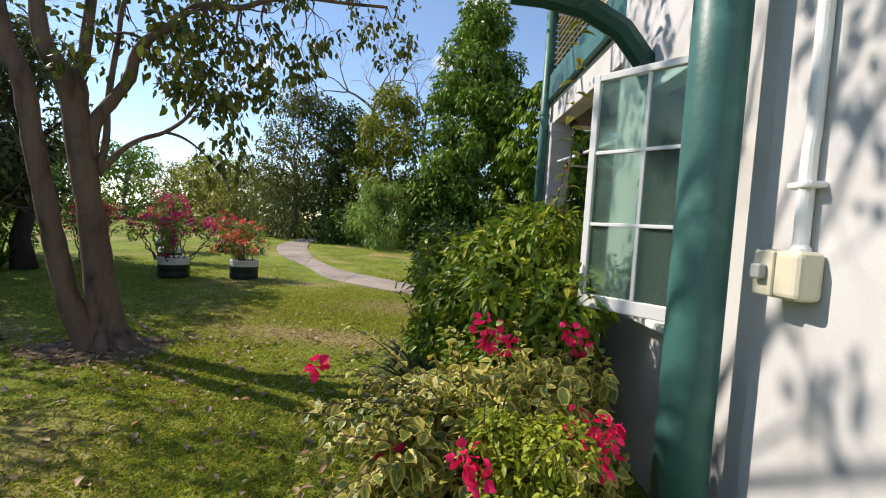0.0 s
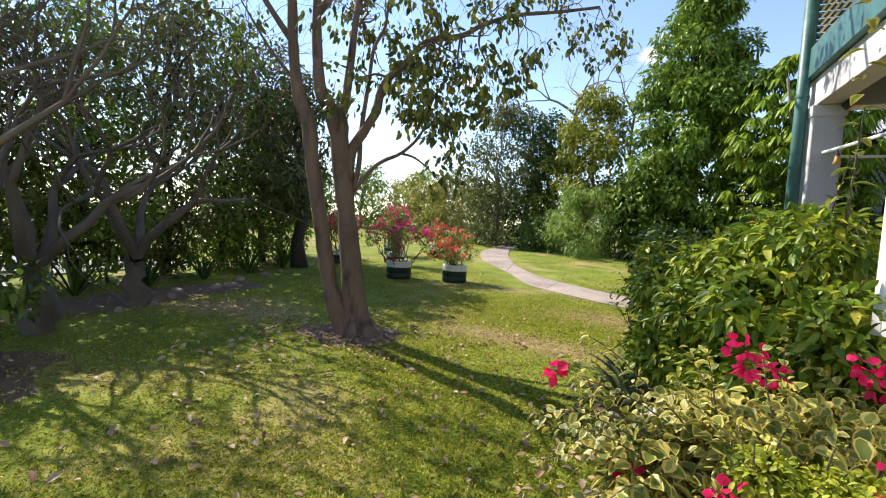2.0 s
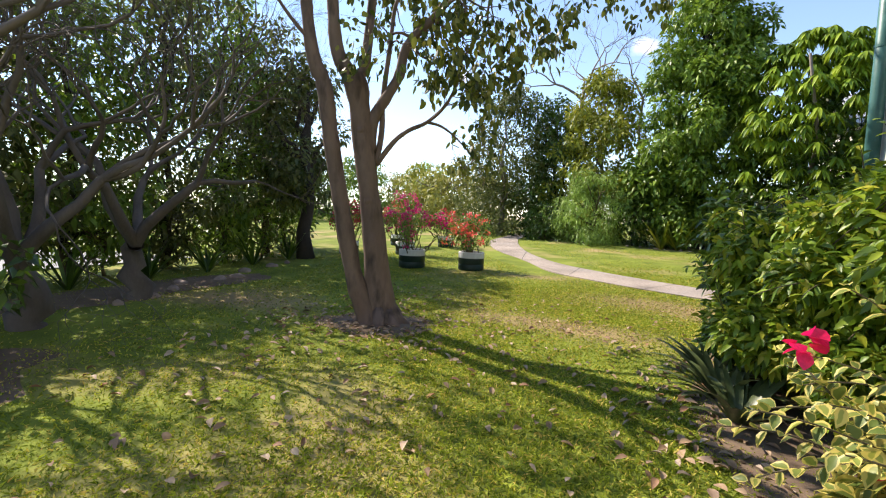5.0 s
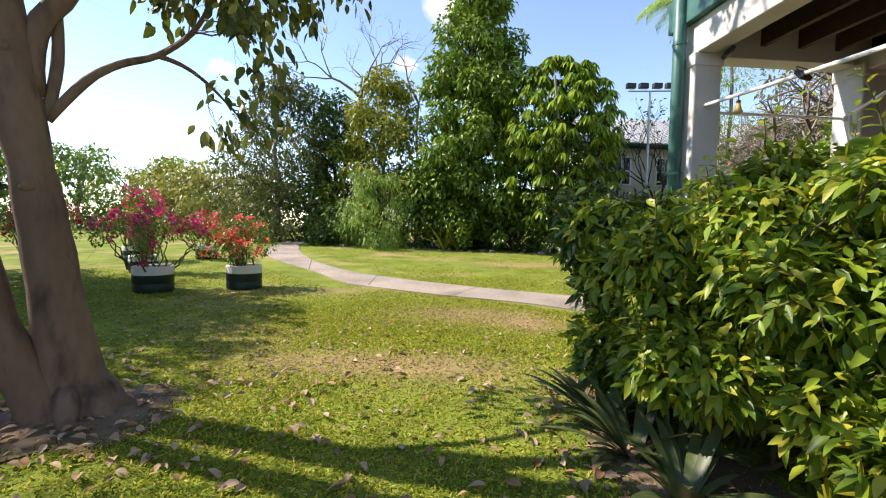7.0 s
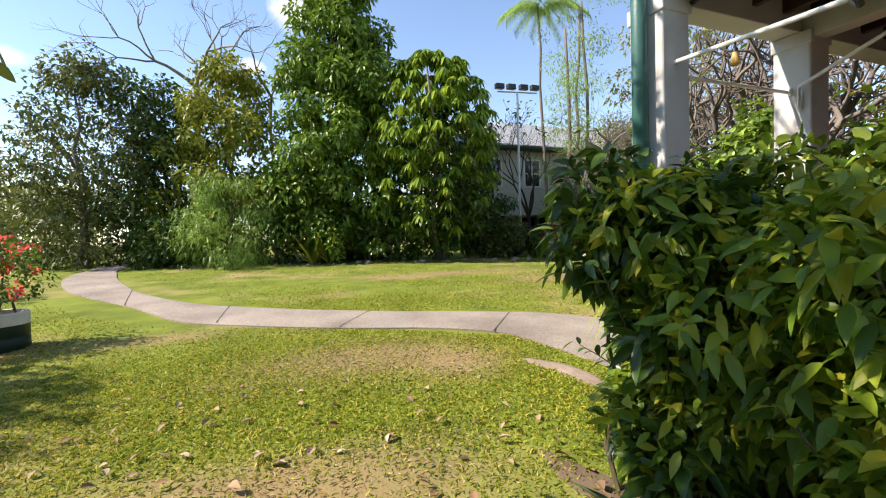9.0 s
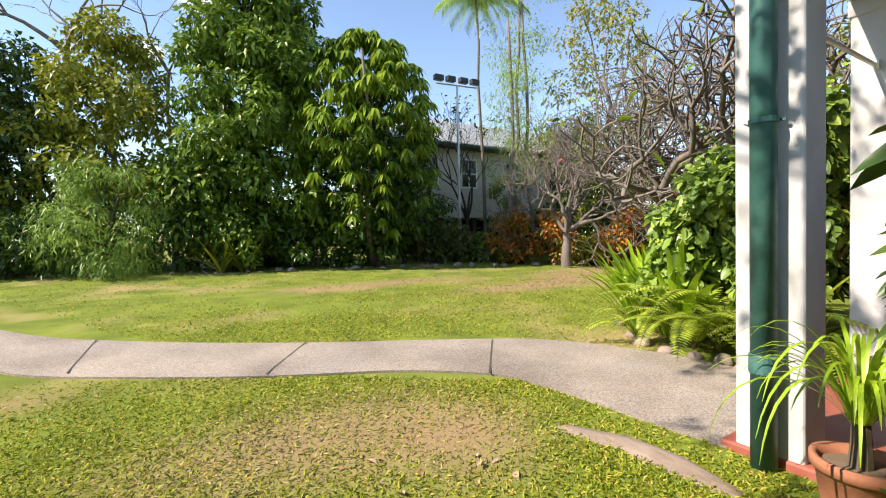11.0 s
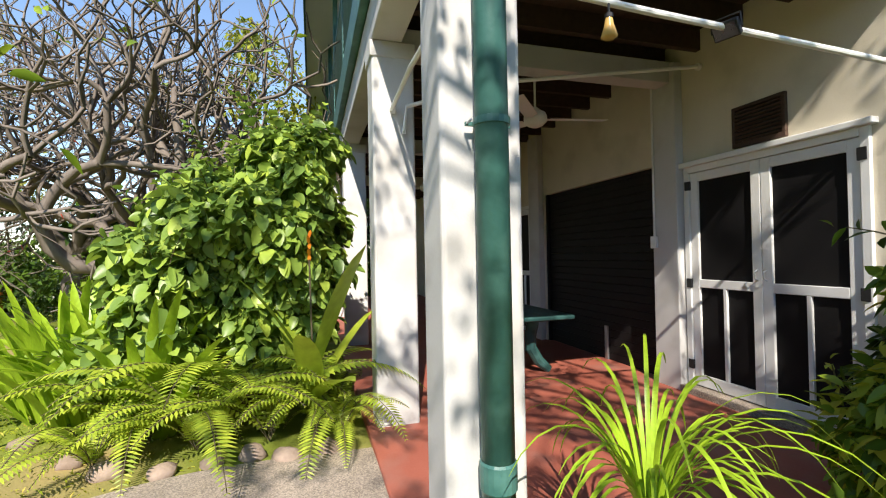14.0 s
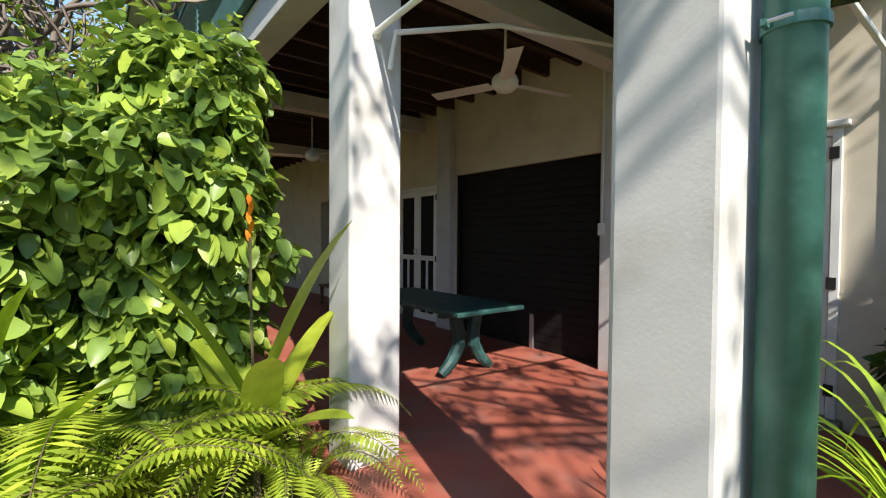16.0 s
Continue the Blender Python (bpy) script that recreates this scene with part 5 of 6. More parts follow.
    for k in range(9):
        u, v = -1.5 + 0.9 * (k % 3) + 0.2 * rng.normal(), -1.2 - 0.75 * (k // 3) + 0.2 * rng.normal()
        limbs += (([(-1.1, -0.4, 5.6), (-1.1 + 0.4 * (u + 1.1), -0.4 + 0.4 * (v + 0.4), 5.8), (u, v, 5.6 + 1.1 * rng.random())], 0.04, 0),)
    for raw, r, low in limbs:
        n = len(raw)
        stem(raw, [r * (1 - 0.72 * i / (n - 1)) for i in range(n)], 9)
        pts = fan(raw)
        for i in range(1 + n // 3, n):
            for _ in range(2 if low else 3):
                d = Vector(pts[i]) - Vector(pts[i - 1])
                nd = d.normalized() + Vector(rng.normal(size=3)) * 0.75 + Vector((0, 0, -0.45 if low else 0.1))
                branch_tree(g, rng, pts[i], nd, (0.5, 0.3, 0.2)[low], max(0.006, r * (1 - 0.72 * i / (n - 1)) * 0.42), 3 if low < 2 else 2, (2, 2), 0.55, 0.78, -0.05 if low else 0.0, 5, tips, 0.5)
    part("trunk", g, M_BARK, t, smooth=True)
    tips = [q for q in tips if q[0][2] > 2.0 and (q[0][2] < 4.9 or not (-1.4 < q[0][0] < 1.0 and -0.6 < q[0][1] < 1.3) or rng.random() < 0.25)]
    sel = [tips[i] for i in rng.integers(0, len(tips), 8800)]
    P = np.array([p for p, q in sel]) + rng.normal(size=(len(sel), 3)) * 0.07
    A = np.array([q for p, q in sel]) * 0.4 + rng.normal(size=(len(sel), 3)) * 0.45 + np.array((0, 0, -0.7))
    L = 0.105 * (0.5 + 0.75 * rng.random(len(sel)))
    leaf_mesh("foliage", P, A, unit(rng.normal(size=(len(sel), 3))), L, L * 0.6, L_OVATE, t, fine=True, droop=0.2)


lawn_tree()


def shoot_part(rng, starts, ways, reach, leaf, ratio, mat, parent, profile=None, vary=0.8, sag=0.5):
    """Leafy shoots that stand out of a shrub, each a thin stem with leaves up it."""
    g, P, A, N, L = Geo(), [], [], [], []
    for s, w in zip(starts, ways):
        d, q, ln, pts = unit(w), np.array(s, float), reach * (1 + vary * (rng.random() - 0.6)), []
        steps = max(5, int(ln / (leaf * 0.33)))
        turn = rng.random() * 6.283
        for i in range(steps):
            pts.append(q.copy())
            d = unit(d + np.array((0, 0, -sag)) / steps * (0.3 + i / steps) + rng.normal(size=3) * 0.03)
            q = q + d * ln / steps
            turn += 2.5
            side = unit(np.cross(d, (0.3, 0.2, 1.0)))
            out = side * math.cos(turn) + np.cross(d, side) * math.sin(turn)
            P.append(q.copy())
            A.append(out + d * 0.7)
            N.append(np.array((0, 0, 1.0)) + d * 0.4 + rng.normal(size=3) * 0.25)
            L.append(leaf * (0.65 + 0.5 * rng.random()) * (1.1 - 0.5 * i / steps))
        g.tube(pts, [0.005 - 0.003 * i / steps for i in range(steps)], 4, caps=False)
    part("shoot_stem", g, M_STEM, parent)["kind"] = "stuff"
    L = np.array(L)
    leaf_mesh("shoot_foliage", P, A, N, L, L * ratio, mat, parent, fine=True, droop=0.3, profile=profile)


def plain_shrub(name, label, base, blobs, density, length, leaves, seed, ratio=0.45, fine=True, stems=14, droop=0.3, spread=0.7, extra=None, category="shrub", profile=None, shoots=None, bunches=()):
    rng = np.random.default_rng(seed)
    base = np.array(base, float)
    t = thing(name, label, category, at=tuple(base))
    loc = [(np.array(c) - base, r) for c, r in blobs]
    g = Geo()
    for i in rng.integers(0, len(loc), stems):
        c = loc[i][0]
        g.tube(wander(rng, (c[0] * 0.4 + rng.normal() * 0.08, c[1] * 0.4 + rng.normal() * 0.08, -0.03), c, 6, 0.1), [0.016, 0.014, 0.012, 0.01, 0.007, 0.004], 5)
    part("stem_frame", g, M_STEM, t)
    crown("foliage", loc, density, length, leaves, seed + 1, t, ratio, droop, spread, fine, floor_z=0.03, profile=profile, hang=profile is not None)
    if shoots:
        count, reach, leaf = shoots
        S, D = on_blobs(rng, loc, 6, 0.95)
        pick = rng.choice(len(S), count, p=np.clip(D[:, 2] + 0.75, 0.02, 2) / np.clip(D[:, 2] + 0.75, 0.02, 2).sum())
        shoot_part(rng, S[pick], D[pick] * 0.8 + np.array((0, 0, 0.7)) + rng.normal(size=(count, 3)) * 0.35, reach, leaf, ratio, leaves, t, profile)
    for k, (c, r, mat) in enumerate(bunches):
        n = int(14 + 900 * r * r)
        o = unit(rng.normal(size=(n, 3)))
        L = 0.042 * (0.75 + 0.5 * rng.random(n))
        leaf_mesh("bloom", np.array(c) - base + o * r * rng.random((n, 1)) ** 0.5, o + rng.normal(size=(n, 3)) * 0.4, unit(rng.normal(size=(n, 3))), L, L * 0.9, mat, t, fine=True)["kind"] = "stuff"
    if extra:
        mat, count, size = extra
        tops = [loc[i] for i in rng.integers(0, len(loc), count)]
        P, A = [], []
        for c, r in tops:
            r = np.array(r if hasattr(r, "__len__") else (r, r, r))
            d = unit(rng.normal(size=3) + np.array((0, 0, 0.8)))
            q = c + d * r * 1.02
            for _ in range(16):
                o = rng.normal(size=3)
                P.append(q + o * size * 0.7)
                A.append(o + d)
        L = size * (0.7 + 0.5 * rng.random(len(P)))
        bloom = leaf_mesh("bloom", P, A, unit(rng.normal(size=(len(P), 3)) + np.array((0, 0, 0.6))), L, L * 0.85, mat, t, fine=True)
        bloom["kind"] = "stuff"
    return t


def fill(seed, boxes, size):
    """Clumps filling upright boxes (lo, hi, count)."""
    rng = np.random.default_rng(seed)
    out = []
    for lo, hi, n in boxes:
        for _ in range(n):
            c = np.array(lo) + (np.array(hi) - np.array(lo)) * rng.random(3)
            s = size * (0.7 + 0.6 * rng.random())
            out.append((c, (s, s, s * 0.85)))
    return out


# the big shrub beside the verandah corner
plain_shrub("verandah_shrub", "large glossy green shrub with yellowing tips by the wall", (1.1, 3.6, 0), fill(310, [((0.4, 2.5, 0.4), (1.35, 4.1, 1.55), 80), ((0.25, 2.9, 0.5), (0.8, 4.2, 1.4), 26), ((0.7, 2.1, 1.0), (1.4, 3.7, 1.8), 28), ((0.6, 1.7, 0.3), (1.4, 2.4, 1.3), 18)], 0.22), 250, 0.095, L_SHRUB, 311, 0.42, stems=60, shoots=(170, 0.3, 0.1))
plain_shrub("verandah_shrub", "glossy dark green shrub beside the path corner", (0.6, 4.1, 0), fill(312, [((0.3, 3.8, 0.3), (0.9, 4.4, 1.55), 28)], 0.2), 230, 0.115, L_DARK, 313, 0.4, stems=24, shoots=(46, 0.3, 0.12))
# variegated bougainvillea in front of it
VARI_BUNCHES = [((-0.15, 0.36, 1.1), 0.03, L_MAGENTA), ((0.1, 0.47, 0.74), 0.055, L_MAGENTA), ((0.53, 0.81, 1.2), 0.05, L_MAGENTA), ((0.55, 0.83, 1.13), 0.04, L_MAGENTA), ((0.66, 0.85, 1.1), 0.055, L_MAGENTA), ((1.12, 1.2, 1.06), 0.075, L_MAGENTA), ((1.06, 1.2, 1.1), 0.06, L_MAGENTA),
                ((1.0, 0.5, 0.88), 0.07, L_MAGENTA), ((0.9, 0.52, 0.86), 0.07, L_MAGENTA), ((0.98, 0.45, 0.78), 0.08, L_MAGENTA), ((1.08, 0.6, 0.8), 0.07, L_MAGENTA), ((0.41, 0.25, 0.84), 0.04, L_MAGENTA), ((0.47, 0.2, 0.8), 0.045, L_MAGENTA)]
plain_shrub("bougainvillea", "variegated cream and green bougainvillea with magenta bracts", (0.6, 0.8, 0), fill(320, [((0.2, 0.4, 0.15), (0.8, 1.0, 0.7), 30), ((0.35, 0.55, 0.5), (0.95, 1.2, 0.95), 26), ((0.75, 0.85, 0.4), (1.25, 1.35, 0.95), 14), ((0.8, 0.5, 0.1), (1.08, 0.95, 0.72), 18), ((0.15, 0.35, 0.3), (0.5, 0.7, 0.8), 10)], 0.13), 200, 0.075, L_VARI, 321, 0.68, stems=40, shoots=(60, 0.28, 0.07), bunches=VARI_BUNCHES)
sprawl = thing("bougainvillea", "long leafy variegated bougainvillea runner arching over the lawn", "shrub", at=(0.45, 0.7, 0.0))
rs = np.random.default_rng(322)
shoot_part(rs, [(0.0, 0.0, 0.75)] * 4 + [(-0.05, -0.05, 0.65)] * 3 + [(0.1, 0.1, 0.8)] * 2 + [(-0.1, -0.05, 0.6)] * 5, [(-0.7, -0.2, 0.55), (-0.75, -0.35, 0.4), (-0.5, -0.3, 0.6), (-0.85, -0.3, 0.2), (-0.6, 0.1, 0.5), (-0.82, -0.37, 0.62), (-0.8, -0.3, 0.5), (-0.62, -0.48, 0.75), (-0.9, -0.2, 0.45), (-0.7, -0.4, 0.3), (-0.6, -0.5, 0.55), (-0.8, 0.0, 0.4), (-0.75, -0.55, 0.15), (-0.5, -0.7, 0.4)], 0.72, 0.07, 0.68, L_VARI, sprawl, vary=0.35, sag=0.75)
part("root_stem", Geo().tube([(0.05, 0.05, -0.02), (0.0, 0.02, 0.35), (0.03, 0.0, 0.78)], [0.02, 0.016, 0.01], 7), M_STEM, sprawl)
plain_shrub("lacy_shrub", "compact yellow green shrub with small lacy leaves", (0.62, 0.28, 0), fill(324, [((0.42, 0.12, 0.1), (0.85, 0.42, 0.74), 30), ((0.5, 0.25, 0.6), (0.78, 0.45, 0.9), 8)], 0.1), 900, 0.032, L_LACY, 325, 0.5, stems=30, shoots=(60, 0.16, 0.03))
spiky("spiky_plant", "dark bronze spiky plant under the shrub", 0.2, 3.6, 26, 0.6, 0.06, L_SPIKE, 330, 0.0, 1.0, 0.4, each=True)
spiky("spiky_plant", "dark bronze spiky plant under the shrub", 0.18, 3.15, 26, 0.6, 0.06, L_SPIKE, 331, 0.0, 1.0, 0.4, each=True)
spiky("spiky_plant", "dark bronze spiky plant under the shrub", 0.2, 2.7, 22, 0.55, 0.06, L_SPIKE, 332, 0.0, 1.0, 0.4, each=True)

# tall single stem
ts = thing("tall_stem_plant", "tall thin stem with pairs of pale leaves", "plant", at=(1.2, 2.0, 0))
part("stem", Geo().tube([(0, 0, 0), (0.02, 0, 0.8), (0.0, 0.02, 1.6), (0.03, 0, 2.45)], [0.013, 0.011, 0.009, 0.004], 6), M_STEM, ts)
P = [(0.01, 0, 0.9 + i * 0.085) for i in range(36)]
A = [(math.cos(i * 2.4), math.sin(i * 2.4), 0.25) for i in range(36)]
leaf_mesh("foliage", P, A, [(0, 0, 1)] * 36, 0.13, 0.06, L_VARI, ts, fine=True, droop=0.5)

# pot plant with long arching leaves by the corner post
M_CLAY = material("terracotta", (0.28, 0.1, 0.05), (0.4, 0.17, 0.09), 6, 0.8, 0.3)
pot = thing("clay_pot", "round terracotta pot on the ground by the post", "pot", at=(1.54, 4.98, 0))
part("body", Geo().lathe((0, 0, 0), [(0.0, 0.0), (0.12, 0.0), (0.145, 0.12), (0.165, 0.27), (0.185, 0.28), (0.185, 0.33), (0.16, 0.33), (0.15, 0.28)], 24), M_CLAY, pot, smooth=True)
part("soil", Geo().lathe((0, 0, 0), [(0.155, 0.285), (0.08, 0.295), (0.0, 0.3)], 24), M_SOIL, pot)
pp = spiky("ponytail_plant", "arching bright green strap leaved plant in a clay pot", 1.54, 4.98, 64, 0.85, 0.018, L_STRAP, 340, 0.5, 3.6, 1.9, each=True)
part("trunk", Geo().tube([(0, 0, -0.22), (0.01, 0, -0.1), (0, 0, 0.04)], [0.05, 0.04, 0.032], 10), M_STEM, pp)
plain_shrub("doorway_shrub", "dark glossy shrub growing beside the doors", (1.65, 3.0, 0), fill(342, [((1.5, 2.85, 0.25), (1.78, 3.2, 0.95), 20)], 0.15), 330, 0.1, L_DARK, 343, 0.5)

# planting in front of the verandah: heart leaved bush, strap leaves, ferns, heliconia
HEART = [(0.0, 0.0), (0.07, 0.62), (0.26, 0.96), (0.5, 1.0), (0.74, 0.78), (0.92, 0.38), (1.0, 0.0)]
plain_shrub("heart_leaf_bush", "big bush of broad light green heart shaped leaves", (5.0, 6.8, 0), fill(350, [((4.3, 6.3, 0.6), (6.2, 7.7, 2.0), 80), ((4.2, 6.2, 0.9), (5.0, 7.0, 1.9), 26), ((4.4, 6.0, 0.8), (5.4, 6.4, 2.15), 22), ((5.0, 6.3, 1.4), (7.5, 7.2, 2.2), 24), ((4.5, 6.2, 2.0), (5.6, 7.2, 2.5), 16), ((4.7, 6.1, 2.3), (5.1, 6.7, 2.75), 4)], 0.25), 125, 0.11, L_HEART, 351, 0.85, stems=50, droop=0.35, spread=1.1, profile=HEART, shoots=(150, 0.4, 0.12))


def clump(name, label, x, y, n, length, width, mat, seed, rise=1.2, droop=0.5):
    return spiky(name, label, x, y, n, length, width, mat, seed, None, rise, droop, each=True, foot=0.3)


for i, (x, y) in enumerate(((4.45, 8.1), (4.9, 8.5), (4.25, 7.6), (4.7, 7.9), (5.3, 8.6), (4.9, 7.6))):
    clump("ginger_plant", "clump of long glossy green ginger leaves", x + 0.2, y - 0.1, 40, 1.3, 0.1, L_STRAP, 360 + i, 3.2, 0.7)


def fern(x, y, n, length, seed):
    rng = np.random.default_rng(seed)
    z0 = ground_z(x, y)
    t = thing("fern", "arching bright green sword fern", "fern", "ferns", at=(x, y, z0))
    for k in range(n):
        P, A, N, L = [], [], [], []
        a = rng.random() * 6.283
        d = unit(np.array((math.cos(a), math.sin(a), 1.9 + 2.0 * rng.random())))
        ln, q, pts = length * (0.7 + 0.5 * rng.random()), np.array((0, 0, 0.02)), []
        for i in range(41):
            pts.append(q.copy())
            d = unit(d + np.array((0, 0, -0.05 - 0.033 * rng.random())))
            q = q + d * ln / 40
            if i > 2:
                s = unit(np.cross(d, (0, 0, 1)))
                w = ln * 0.115 * math.sin(math.pi * min(1, 0.15 + 0.85 * i / 40)) ** 0.7
                for sg in (-1, 1):
                    P.append(q.copy())
                    A.append(s * sg + d * 0.35)
                    N.append(np.cross(s, d))
                    L.append(w)
        L = np.array(L)
        frond = leaf_mesh("frond", P, A, N, L, np.maximum(L * 0.22, 0.008), L_FERN, t, droop=0.15, fold=0.05)
        part("stalk", Geo().tube(pts[::4], 0.003, 4), M_STEM, frond)


for i, (x, y) in enumerate(((3.95, 6.5), (3.9, 7.0), (4.2, 7.4), (4.0, 6.0), (3.8, 5.95), (4.4, 6.9), (3.75, 7.6))):
    fern(x, y, 13, (1.4, 1.3, 1.15, 0.95, 0.7, 1.45, 0.8)[i], 370 + i)

hp = thing("heliconia", "heliconia with broad upright leaves and an orange flower", "plant", at=(4.0, 6.15, ground_z(4.0, 6.15)))
arch_leaves("foliage", [(0, 0, 0.55), (0, 0, 0.35), (0.02, 0, 0.3), (0, 0.02, 0.5), (0, 0, 0.3), (0.03, 0, 0.2)], [(-0.28, -0.3, 1.0), (-0.55, 0.1, 0.75), (0.1, -0.5, 0.9), (-0.1, 0.5, 1.0), (-0.8, -0.35, 0.6), (0.4, 0.3, 1.0)], [1.15, 0.85, 0.9, 1.0, 0.75, 1.1], 0.2, L_FERN, hp, 0.3)
part("cane", Geo().tube([(0, 0, -0.03), (0.01, 0, 0.3), (0, 0, 0.6)], [0.02, 0.018, 0.012], 8), M_STEM, hp)
part("flower_stalk", Geo().tube([(0, 0, 0), (0.03, 0.02, 0.9), (0.02, 0.03, 1.45)], 0.008, 6), M_STEM, hp)
leaf_mesh("flower", [(0.02, 0.03, 1.42 + 0.05 * i) for i in range(5)], [(math.cos(i * 3.1), math.sin(i * 3.1), 1.2) for i in range(5)], [(0, 0, 1)] * 5, 0.13, 0.03, L_BUD, hp, fine=True, label="orange flower")
for i, (x, y, r) in enumerate(((3.62, 6.35, 0.12), (3.72, 6.6, 0.1), (3.68, 6.05, 0.11), (3.6, 7.15, 0.09), (3.7, 7.5, 0.12), (3.95, 7.8, 0.1), (3.66, 6.85, 0.08), (4.4, 8.3, 0.1))):
    rock(x, y, r, 400 + i)

M_LOG = material("weathered pinkish timber", (0.16, 0.12, 0.09), (0.38, 0.29, 0.22), 3, 0.85, 0.8, 30, stretch=(4, 1, 4), c3=(0.2, 0.14, 0.1), c3_scale=5)
# low flat log by the corner
lg = part("log", Geo().tube([(1.1, 6.72, -0.07), (1.25, 6.45, -0.1), (1.4, 6.1, -0.12), (1.42, 5.75, -0.12), (1.38, 5.4, -0.1)], [0.06, 0.14, 0.17, 0.17, 0.12], 12), M_LOG, smooth=True)
tagged(lg, "half buried pale weathered log edging the lawn", "log")


# potted bougainvilleas
def tyre_pot(x, y, r, h, bracts, seed, group="potted bougainvilleas", plant_r=0.6, plant_h=1.0):
    z0 = ground_z(x, y)
    p = thing("plant_pot", "tyre planter painted dark green with a white band", "planter", "tyre planters", at=(x, y, z0))
    part("body", Geo().lathe((0, 0, 0), [(r * 0.92, -0.02), (r, 0.03), (r, h * 0.3), (r * 0.96, h * 0.33), (r, h * 0.36), (r, h * 0.66)], 26), M_POT_DARK, p, smooth=True)
    part("white_band", Geo().lathe((0, 0, 0), [(r, h * 0.66), (r * 1.01, h * 0.7), (r * 1.01, h * 0.95), (r * 0.97, h), (r * 0.86, h * 0.99), (r * 0.84, h * 0.85)], 26), M_POT_WHITE, p, "white painted band")
    part("soil", Geo().lathe((0, 0, 0), [(r * 0.86, h * 0.86), (r * 0.5, h * 0.89), (0, h * 0.9)], 26), M_SOIL, p)
    base = (x, y, z0 + h * 0.88)
    rng = np.random.default_rng(seed)
    blobs = [(np.array(base) + np.array((rng.normal() * plant_r * 0.5, rng.normal() * plant_r * 0.5, plant_h * (0.3 + 0.65 * rng.random()))), 0.17) for _ in range(24)]
    plain_shrub("bougainvillea", "potted bougainvillea with " + bracts[1] + " bracts", base, blobs, 110, 0.06, L_MID, seed, 0.55, False, 16, extra=(bracts[0], 44, 0.055))


PUR, COR, MAG = (L_PURPLE, "purple pink"), (L_CORAL, "coral"), (L_MAGENTA, "magenta")
tyre_pot(-5.7, 9.15, 0.33, 0.46, PUR, 410)
tyre_pot(-4.25, 9.55, 0.32, 0.45, COR, 412, plant_r=0.5, plant_h=0.9)
tyre_pot(-8.9, 14.25, 0.3, 0.4, MAG, 414, plant_h=1.3)
tyre_pot(-7.15, 14.8, 0.3, 0.4, MAG, 416)
tyre_pot(-8.7, 10.7, 0.3, 0.4, MAG, 418, plant_h=1.2)
tyre_pot(-7.2, 11.6, 0.3, 0.4, PUR, 420, plant_h=1.5, plant_r=0.5)

# hedge and trees along the far side of the lawn, with the pale road behind
hedge = [(-9.6, -4.2, 4.5), (-9.8, -2, 4.8), (-9.6, 0.2, 4.6), (-10.0, 2.2, 4.8), (-10.2, 4.0, 5.4), (-10.2, 5.8, 6.3), (-10.4, 7.5, 6.8), (-10.6, 9.2, 6.6), (-11.6, 11.0, 5.6)]
for i, (x, y, h) in enumerate(hedge):
    tree("hedge_tree", "dense dark hedge tree along the lawn", x, y, envelope(430 + i, x, y, 0.7, h, 1.6, 70, 0.6, 0.5), 30, 0.16, L_GREYG if i % 2 else L_MID, M_BARK_DARK, 440 + i, 0.1, limbs=12)
for i in range(9):
    spiky("hedge_plant", "dark strap leaved plant at the foot of the hedge", -8.4 - 0.1 * i, -2.2 + 1.35 * i, 24, 0.9, 0.06, L_DARK, 450 + i, rise=1.8, droop=0.4)
for i in range(10):
    rock(-7.2 - 0.16 * i + 0.15 * rr.normal(), 2.2 + 0.62 * i + 0.2 * rr.normal(), 0.08 + 0.08 * rr.random(), 460 + i)
for i in range(9):
    x, y = -9.6 - 0.07 * i, -2.6 + 1.4 * i
    tree("hedge_shrub", "low dark shrub with thin stems under the hedge", x, y, envelope(700 + i, x, y, 0.3, 1.7, 0.8, 22, 0.3, 0.6), 40, 0.12, L_MID if i % 3 else L_GREYG, M_STEM, 720 + i, 0.03, 0.2, category="shrub", limbs=10)
tree("low_bush", "dark low bush at the foot of the bare tree", -5.7, 0.4, envelope(480, -5.7, 0.4, 0.2, 1.2, 1.0, 30, 0.3, 0.6), 60, 0.12, L_DARK, M_STEM, 481, 0.03, 0.2, category="bush")
garden_tree = bare_tree("bare_garden_tree", "dark many branched leafless tree", -5.5, 0.15, 0.6, 490, 7, 1.4, 0.17, 0.64, M_BARK_GREY, splits=(2, 3), up=0.06, shrink=0.79, bend=0.4, thin=0.6)
bare_tree("bare_garden_tree", "dark leafless tree with fanning branches by the hedge", -6.6, 1.7, 0.6, 497, 7, 1.35, 0.14, 0.68, M_BARK_GREY, splits=(2, 3), up=0.05, shrink=0.8, bend=0.42, thin=0.6)
bare_tree("bare_garden_tree", "grey leafless tree with a fine spreading crown", -7.3, 3.3, 0.9, 498, 7, 1.3, 0.14, 0.7, M_BARK_GREY, splits=(2, 3), up=0.06, shrink=0.8, bend=0.42, thin=0.6)
# Sparse high leaves, added beside the leafless tree to shade the lawn
crown("added_shade_crown", envelope(492, -2.6, 2.7, 4.8, 6.8, 2.2, 36, 0.6, 0.7), 7, 0.15, L_GREYG, 493, garden_tree)
tree("hedge_tree", "dark leafy tree with a stout black trunk at the hedge end", -8.95, 9.0, envelope(760, -9.2, 9.0, 1.9, 5.5, 1.6, 60, 0.55, 0.6), 30, 0.17, L_GREYG, M_BARK_DARK, 761, 0.21, 1.6, limbs=12)
